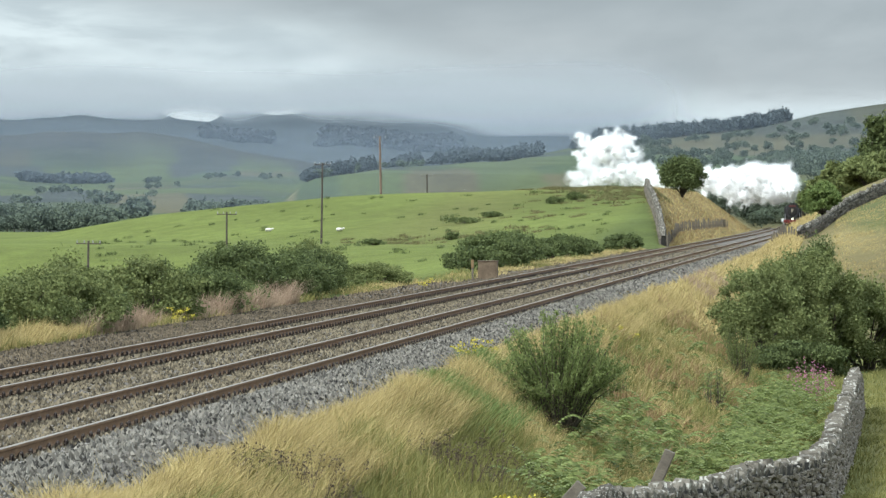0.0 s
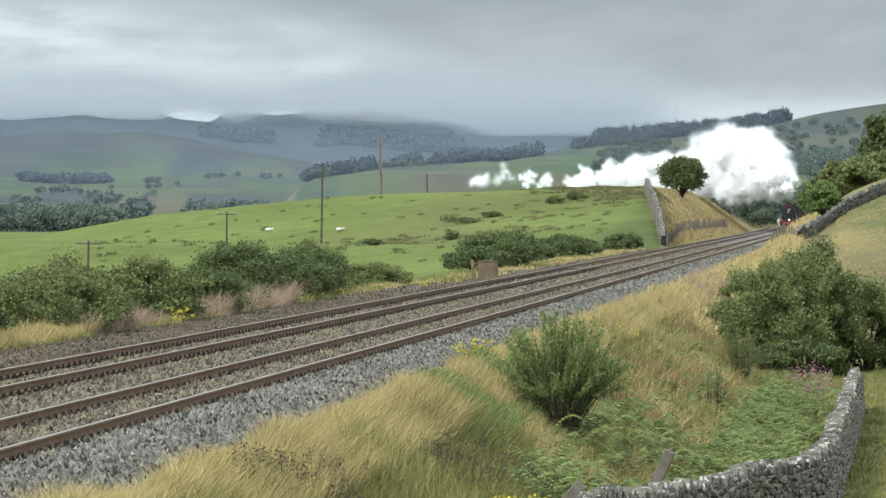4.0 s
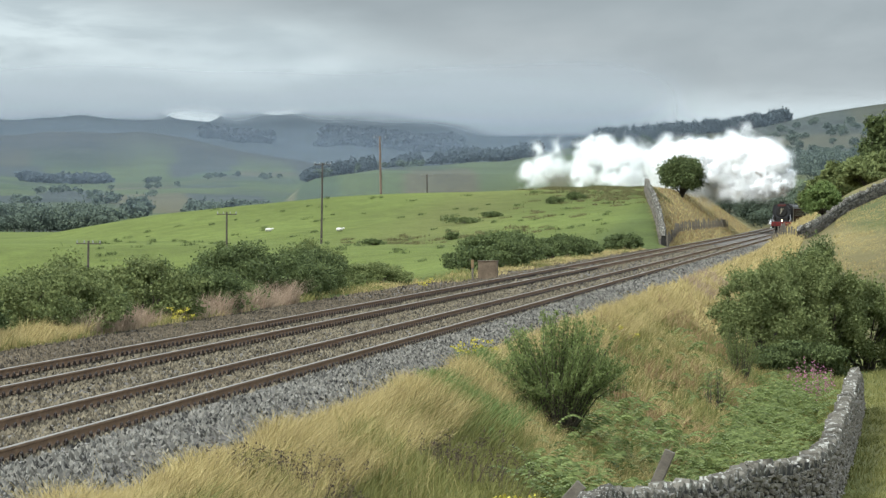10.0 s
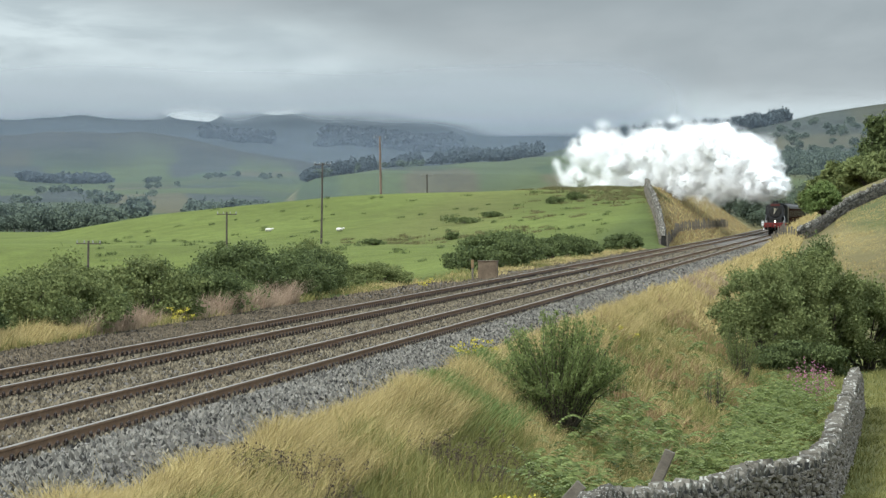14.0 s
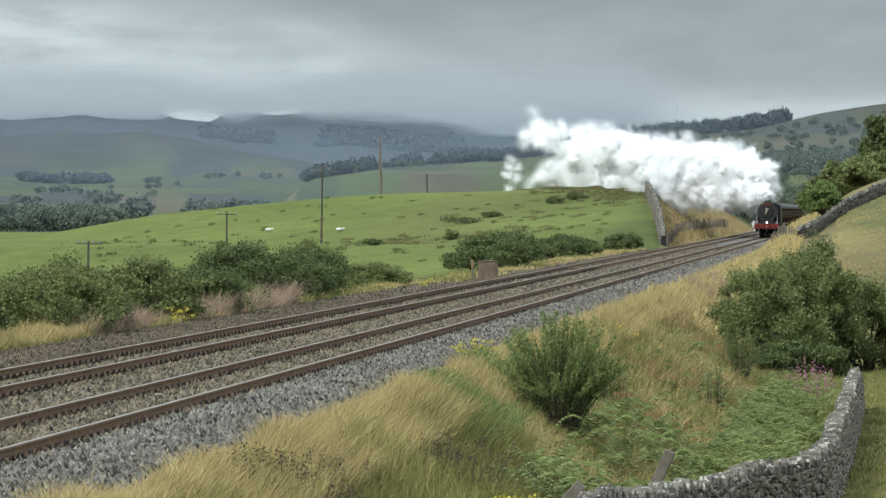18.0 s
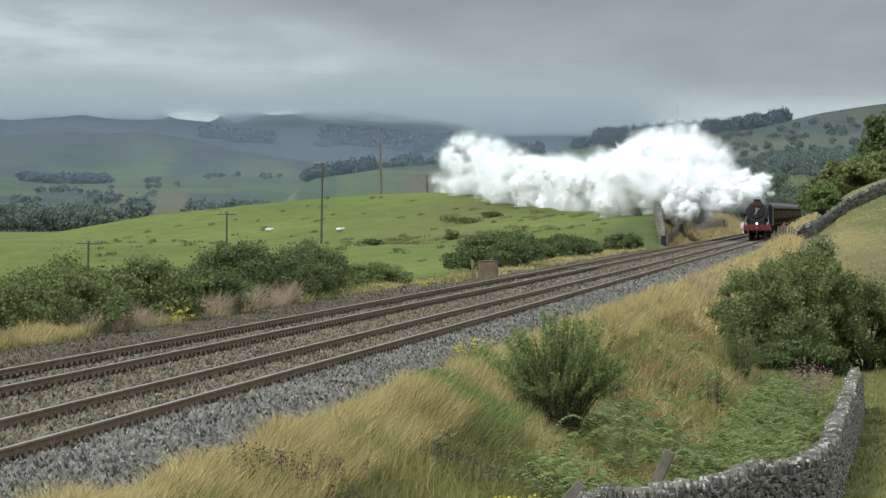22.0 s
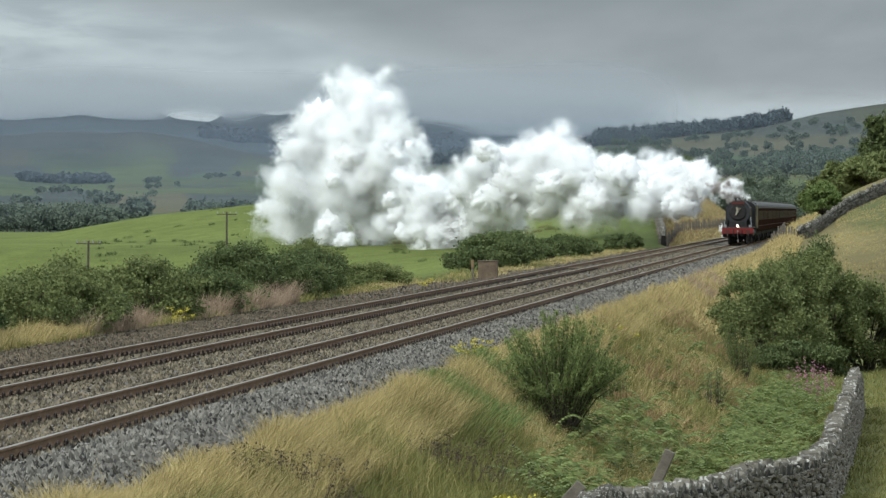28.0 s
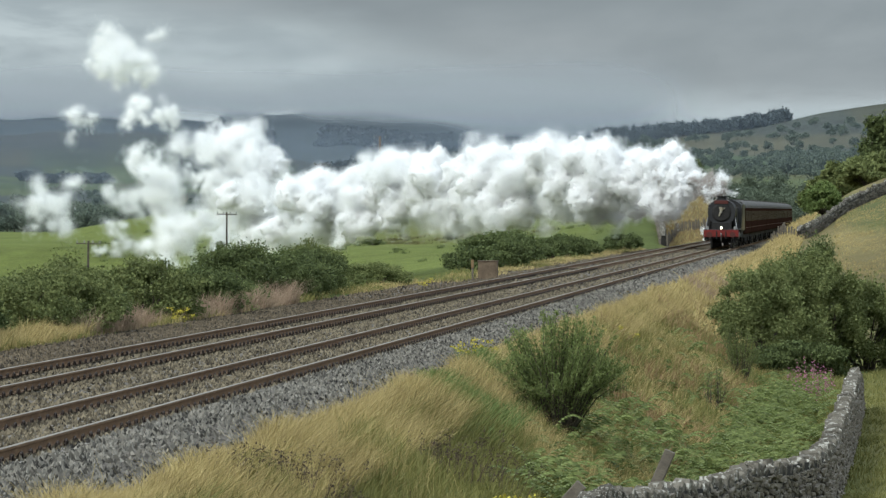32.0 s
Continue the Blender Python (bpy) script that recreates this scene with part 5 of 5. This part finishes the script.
def coach():
    """Front end at y = 0."""
    c = tagged(new("railway_coach"), "maroon railway coach with a grey roof", "coach", "train of maroon coaches")
    L = 19.7
    part("body", box(2.70, L, 2.05, 0, L / 2 + 0.25, 1.02, 0.05), MAROON, c)
    part("roof", arch(1.36, 3.06, 3.10, 0.66, 0.2, L + 0.3), ROOF, c)
    part("underframe", box(2.3, L - 0.6, 0.35, 0, L / 2 + 0.25, 0.72), SOOT, c)
    part("battery_box", box(2.2, 2.4, 0.45, 0, L / 2 - 1, 0.32), SOOT, c)
    for s in (-1, 1):
        part("waist_line", box(0.012, L, 0.035, s * 1.349, L / 2 + 0.25, 1.5), HEADBOARD, c, "thin dull red lining")
        for k in range(8):
            y = 2.1 + k * 2.22
            w = part("window", box(0.02, 1.35, 0.82, s * 1.344, y, 2.02, 0.004), GLASS, c)
            part("window_frame", box(0.02, 1.45, 0.05, s * 1.349, y, 1.96), MAROON, w)
        for y in (0.95, L - 0.4):
            dr = part("door", box(0.03, 0.7, 1.9, s * 1.341, y, 1.08, 0.006), MAROON, c)
            part("door_window", box(0.034, 0.5, 0.7, s * 1.3435, y, 2.1), GLASS, dr)
    for s in (-0.6, 0.6):
        part("roof_vent", box(0.2, 0.3, 0.12, s, 5, 3.66), ROOF, c)
        part("roof_vent", box(0.2, 0.3, 0.12, s, 14, 3.66), ROOF, c)
    part("corridor_connection", box(0.95, 0.3, 2.2, 0, 0.12, 1.1, 0.02), SOOT, c)
    part("corridor_connection", box(0.95, 0.3, 2.2, 0, L + 0.38, 1.1, 0.02), SOOT, c)
    for y in (2.2, 4.8, L - 4.3, L - 1.7):
        axle(c, y, 0.457)
    for y in (3.5, L - 3.0):
        for s in (-1, 1):
            part("bogie_frame", box(0.12, 3.4, 0.35, s * 0.95, y, 0.38, 0.03), SOOT, c)
    return c


LOCO = locomotive()
TENDER = tender()
COACHES = [coach()]
for _ in range(11):
    COACHES.append(copy_thing(COACHES[0], Matrix()))


def front(t):
    """Where the front buffers are at t seconds."""
    s = 32 - t
    return 381.5 + 11.7 * s + 0.012 * s * s


def on_line(y, length):
    """A vehicle's pose with its front at y, lying along the line."""
    x0, x1 = float(bend(y + 0.15 * length)), float(bend(y + 0.85 * length))
    a = math.atan2(-(x1 - x0), 0.7 * length)
    return pose(x0 - 0.15 * (x1 - x0) / 0.7, y, 0, 0, 0, math.degrees(a))


# ---- steam ----
def flakes(pts, size, rs, face=(0, 0, 0), stray=0.6):
    """A tiny triangle at each point, lying across the way it faces."""
    n = len(pts)
    w = np.asarray(face, float) + rs.normal(size=(n, 3)) * stray
    w /= np.linalg.norm(w, axis=1, keepdims=True)
    a = np.cross(w, rs.normal(size=(n, 3)))
    a /= np.linalg.norm(a, axis=1, keepdims=True)
    b = np.cross(w, a)
    s = 1.6 * np.asarray(size).reshape(-1, 1) * rs.uniform(0.5, 1.3, (n, 1))
    v = np.stack([pts + a * s, pts - a * s * 0.5 + b * s * 0.87, pts - a * s * 0.5 - b * s * 0.87], 1)
    return v.reshape(-1, 3), np.arange(3 * n).reshape(-1, 3)


def swelling(o):
    """How far a lump of steam reaches in each direction."""
    return lambda p: 0.5 + 1.7 * (0.46 * abs(noise.noise(p * 1.2 + o)) + 0.25 * abs(noise.noise(p * 2.7 + o)) + 0.13 * abs(noise.noise(p * 6.0 + o)))


def billow(seed, count, size, fine):
    """A cauliflower-headed lump of steam, its edge dissolving into droplets."""
    rs = np.random.RandomState(seed)
    swell = swelling(Vector(rs.uniform(0, 90, 3)))
    bm = bmesh.new()
    bmesh.ops.create_icosphere(bm, subdivisions=fine, radius=1)
    bm.verts.ensure_lookup_table()
    v1 = np.array([(v.co * swell(v.co))[:] for v in bm.verts]) * 0.78
    f1 = np.array([[v.index for v in f.verts] for f in bm.faces])
    bm.free()
    d = rs.normal(size=(count, 3))
    d /= np.linalg.norm(d, axis=1, keepdims=True)
    off = np.abs(rs.normal(0, 0.15, count))
    r = np.array([swell(Vector(q)) for q in d]) * (0.79 + off)
    v2, f2 = flakes(d * r[:, None], size * np.clip(1.15 - 1.2 * off, 0.5, 1.2), rs, d, 0.35)
    me = mesh_np("billow", np.concatenate([v1, v2]), np.concatenate([f1, f2 + len(v1)]), [STEAM, MIST], True)
    me.polygons.foreach_set("material_index", np.concatenate([np.zeros(len(f1), np.int32), np.ones(len(f2), np.int32)]))
    return me


def mist(seed, count, size):
    """A lump of thin steam: droplets alone, thick and thin in places."""
    rs = np.random.RandomState(seed)
    o = Vector(rs.uniform(0, 90, 3))
    swell = swelling(o)
    pts, out = [], []
    while len(pts) < count:
        d = Vector(rs.normal(size=3)).normalized()
        p = d * swell(d) * (rs.rand() ** 0.5 * 1.05 + abs(rs.normal(0, 0.06)))
        if rs.rand() < 0.55 + 1.6 * noise.noise(p * 1.9 - o):
            pts.append(p[:])
            out.append(d[:])
    v, f = flakes(np.array(pts), size, rs, np.array(out), 0.45)
    return mesh_np("mist", v, f, MIST)


def shred(seed, count, size, material):
    """A torn wisp: droplets thickest along a few curling threads."""
    rs = np.random.RandomState(seed)
    pts = []
    for _ in range(9):
        p, h = rs.normal(size=3) * 0.33, rs.normal(size=3)
        h /= np.linalg.norm(h)
        for _ in range(8):
            h = h + rs.normal(size=3) * 0.45
            h /= np.linalg.norm(h)
            p = p + h * 0.1
            pts.append(p + rs.normal(size=(count // 72, 3)) * rs.uniform(0.05, 0.2))
    v, f = flakes(np.concatenate(pts), size, rs, (-0.4, -0.5, 0.9), 0.6)
    return mesh_np("shred", v, f, material)


# how hard the engine works, by the time each puff leaves the chimney: the wind that takes it,
# and how high its top and bottom stand when it is young and when it is old
WHEN = [-9.2, -7.6, -7.2, -4.4, -4.0, -1.0, 0.2, 1.8, 2.5, 5.0, 7.0, 11.0, 13.0, 15.0, 16.9, 17.7, 18.5, 19.3, 19.9, 20.5, 21.1, 21.9, 23.1, 23.6, 24.4, 25.0, 25.9, 26.8, 28.6, 30.0]
TOP_YOUNG = [13, 13, 9.5, 9.5, 9.5, 11, 15, 15, 11.5, 12, 12.5, 13.2, 11.5, 10.6, 10.2, 10, 10.3, 11, 9, 6.6, 8.6, 8.6, 7.8, 9.5, 9.5, 8.0, 8.0, 8.2, 8.8, 8.6]
LOW_YOUNG = [7, 7, 6.5, 6.5, 4, 4, 4.5, 4.5, 4.5, 4.5, 4.5, 4.5, 4, 3, 2.5, 2, 2, 1.5, 1.5, 2, 2, 2, 2.5, 2.5, 1.9, 1.9, 1.9, 1.8, 1.5, 1.8]
TOP_OLD = [16, 16, 9.5, 9.5, 10.5, 13, 15.5, 15, 13, 13, 13.5, 14.5, 11.5, 8.8, 5.6, 8.0, 11.5, 16.8, 14, 10.5, 7.5, 4.2, 4.4, 10.2, 10.2, 4.6, 5.0, 7.0, 7.8, 8]
LOW_OLD = [6.8, 6.8, 6.5, 6.5, 6, 6, 7, 7, 6, 6, 6, 5.5, 4, 2.5, -0.5, 0.5, -0.5, -1.5, -1.5, -1.5, -2, -2, -1.5, -1, -0.5, -1.5, -1.5, -1, -1, -1]
LASTS = [11, 11, 9.5, 9, 8, 8, 8.5, 7.6, 7, 6.6, 7.2, 7.8, 9.2, 10.5, 11, 11, 11.4, 12.2, 12, 11, 9.6, 9, 9, 9.6, 9.6, 10.5, 12, 12, 12, 12]


def steam():
    """Exhaust puffs: each is thrown out at the chimney, swells as broader billows join it, and drifts off on the wind."""
    rs = random.Random(17)
    cores = [billow(400 + k, 18000, 0.0125, 4) for k in range(8)]
    soft = [mist(450 + k, 26000, 0.0088) for k in range(6)]
    wide = [shred(430 + k, 24000, 0.0074, MIST) for k in range(6)]
    thin = [shred(420 + k, 3600, 0.018, MIST) for k in range(4)]
    soot = [shred(440 + k, 5000, 0.026, SMOKE) for k in range(3)]
    rows_of = []
    e = -9.1
    while e < 31.9:
        puff = tagged(new("steam_puff"), "billowing white exhaust steam drifting over the fields", "steam", "exhaust steam plume")
        wind = float(np.interp(e, [12, 17, 20, 22.4, 23.6, 26], [5.3, 5.5, 5.5, 5.7, 7.1, 7.0])) * rs.uniform(0.96, 1.04)
        lag = float(np.interp(e, [13, 18, 24, 28], [2.3, 1.5, 1.2, 1.0]))
        clear = float(np.interp(e, [20, 25, 28, 31], [0.1, 0.25, 0.45, 0.7]))
        y_top, o_top, y_low, o_low, life = (float(np.interp(e, WHEN, c)) for c in (TOP_YOUNG, TOP_OLD, LOW_YOUNG, LOW_OLD, LASTS))
        tall = o_top > 11 and 17 < e < 21

        def extent(age, q=(y_top, o_top, y_low, o_low)):
            """Middle height and half thickness."""
            a = min(age, 13)
            grow = (1 - math.exp(-a / 0.9)) / (1 - math.exp(-2.8 / 0.9))
            old = max(0.0, (a - 2.8) / 5.2)
            hi = 4.4 + (q[0] - 4.4) * min(1, grow) + (q[1] - q[0]) * old
            lo = 3.7 + (q[2] - 3.7) * min(1, grow) + (q[3] - q[2]) * min(old, 1.1)
            return (hi + lo) / 2, max(0.4, (hi - lo) / 2)

        def centre(age, e=e, wind=wind, lag=lag, extent=extent):
            y = front(e) + 2.35 - 5.0 * (1 - math.exp(-age / 0.6)) - (4.0 * max(0, age - 1.5) if e > 17.8 else 0)
            x = -wind * (age - lag * (1 - math.exp(-age / lag)))
            return x + float(bend(front(e))), y, extent(age)[0]
        prows = []
        if e > 0:
            prows += [(0, pose(float(bend(front(0) + 28)), front(0) + 28, 2.2)), (max(e - 0.45, 0.04), pose(float(bend(front(e - 0.45) + 28)), front(e - 0.45) + 28, 2.2))]
        ages = [0, 0.3, 0.7, 1.2, 2.0, 2.8, 4.5, 6, 8, 10, 13, 18]
        ts = sorted({round(e + a, 2) for a in ages if 0.1 < e + a < 31.9} | ({0.0} if e <= 0.1 else set()) | {32.0})
        for t in ts:
            prows.append((t, pose(*centre(max(0, t - e)))))
        if e > 0 and prows[1][0] >= prows[2][0] - 0.05:
            prows.pop(1)
        rows_of.append((puff, prows))
        half = extent(2.8)[1]
        n = 3 + int(half * 1.25)
        if 4.3 < e < 5.2:
            n = 1
        lumps_of = [("core", -1 + 2 * (i + rs.uniform(0.2, 0.8)) / n) for i in range(n)]
        lumps_of += [("soft", rs.uniform(-1, 1)) for _ in range(3)]
        lumps_of += [("wide", rs.choice((-1, 1)) * rs.uniform(0.6, 1.1)) for _ in range(3)]
        lumps_of += [("thin", 0.3), ("fresh", -0.1), ("fresh", 0.2)]
        if (7 < e < 14 and rs.random() < 0.5) or (e > 27 and rs.random() < 0.8):
            lumps_of.append(("soot", 0))
        for kind, f in lumps_of:
            if kind == "core" and tall and f > 0.3 and rs.random() < 0.5:
                kind = "soft"
            meshes = {"core": cores, "fresh": cores, "soft": soft, "wide": wide, "thin": thin, "soot": soot}[kind]
            r = {"core": max(1.1, min(2.9, half * rs.uniform(0.38, 0.62))), "fresh": rs.uniform(0.8, 1.1), "soft": max(1.5, min(3.2, half * rs.uniform(0.5, 0.75))),
                 "wide": max(1.6, min(3.6, half * rs.uniform(0.5, 0.8))), "thin": rs.uniform(1.0, 1.4), "soot": rs.uniform(0.8, 1.2)}[kind]
            lump = part({"core": "steam_billow", "fresh": "steam_billow", "soft": "steam_billow", "wide": "steam_wisp", "thin": "steam_wisp", "soot": "smoke_wisp"}[kind], rs.choice(meshes), None, puff)
            lump.scale = (r, r, r * rs.uniform(0.85, 1.0))
            dx, dy = rs.uniform(-1.5, 1.5), rs.uniform(-2.2, 2.2)
            if tall:
                dx *= 1.5 - 0.7 * f
            join = {"core": clear + 0.28 * r + rs.uniform(0, 0.5), "soft": clear + rs.uniform(0.8, 1.6), "wide": rs.uniform(1.6, 2.8), "thin": 0.1, "soot": 0.06, "fresh": clear + rs.uniform(0, 0.1)}[kind]
            end = life * {"core": rs.uniform(0.66, 0.82), "soft": rs.uniform(0.82, 1.03), "wide": rs.uniform(0.9, 1.2), "thin": rs.uniform(0.8, 1.0), "soot": 0.2, "fresh": rs.uniform(0.5, 0.8)}[kind]
            join, end = (math.floor((e + q) * 10) / 10 + 0.03 - e for q in (join, end))
            turn = [rs.uniform(-14, 14) for _ in range(3)]

            def local(age, dx=dx, dy=dy, f=f, r=r, end=end, join=join, extent=extent):
                g = 0.25 + 0.9 * (1 - math.exp(-age / 1.3)) + 0.05 * age
                z = f * max(0.1, extent(age)[1] - 0.62 * r)
                z -= (18 if age < join + 0.02 else 0) + (30 if age > end + 0.02 else 0)
                return dx * g, dy * g, z
            lrows = []
            if e > 0:
                lrows += [(0, pose(*local(0))), (max(e - 0.3, 0.04), pose(*local(0)))]
            marks = [join, join + 0.04] + [q for q in (join + 0.5, join + 1.1, 2.8, 4.5, 6.0, 8.0, 10, 13) if join + 0.1 < q < end - 0.05] + [end, end + 0.04, end + 5]
            ats = sorted({round(e + a, 2) for a in marks if 0.1 < e + a < 31.9} | ({0.0} if e <= 0.1 else set()) | {32.0})
            for t in ats:
                a = max(0, t - e)
                lrows.append((t, pose(*local(a), *(s * min(a, 12) * 0.4 for s in turn))))
            lrows = [q for i, q in enumerate(lrows) if i == 0 or q[0] > lrows[i - 1][0] + 0.034]
            rows_of.append((lump, lrows))
        e += 0.36 + rs.uniform(-0.06, 0.06)
    # steam blowing from the cylinder drains
    leak = tagged(new("drain_steam"), "thin white steam blowing from the cylinder drains", "steam")
    for j in range(4):
        w = part("steam_wisp", thin[j % 4], None, leak)
        w.location = (-1.3 - 0.06 * j, 1.6 + 1.3 * j, 0.7 + 0.25 * j)
        w.scale = (0.16 + 0.04 * j, 0.8, 0.24 + 0.06 * j)
    rows_of.append((leak, [(t, on_line(front(t), 12.1)) for t in (0, 4, 8, 12, 16, 20, 24, 28, 32)]))
    return rows_of


STEAM_ROWS = steam()

stone_wall("boundary_wall", "rough grey limestone dry-stone wall turning along the field", [(6.75, 81.5), (7.75, 89), (9.1, 96), (10.2, 101.5), (10.42, 112), (10.62, 130), (10.8, 155)], 1.2, 0.52, 0.17, 290, 81)
stone_wall("hillside_wall", "grey dry-stone wall climbing the straw-coloured field", [(5.85, 380), (8.2, 392), (10.5, 400), (13.5, 408), (19, 415)], 0.85, 0.42, 0.26, 0, 82)
stone_wall("pasture_wall", "grey dry-stone wall climbing beside the cutting", [(-7.6, 462), (-9.6, 500), (-12.2, 550), (-15.2, 600)], 1.15, 0.6, 0.34, 0, 83)


def motions():
    ts = [0, 4, 8, 12, 16, 20, 24, 28, 32]
    back = 0.0
    for ob, length in [(LOCO, 12.1), (TENDER, 7.6)] + [(c, 20.3) for c in COACHES]:
        walk(ob, [(t, on_line(front(t) + back, length)) for t in ts])
        back += length
    for ax, y, r in SPIN:
        step = 0.1 if r > 0.8 else 0.05
        n = int(round(32 / step))
        walk(ax, [(i * step, pose(0, y, r, math.degrees((front(i * step) - front(0)) / r), 0, 0)) for i in range(n + 1)])
    for ob, rows in STEAM_ROWS:
        walk(ob, rows)


motions()
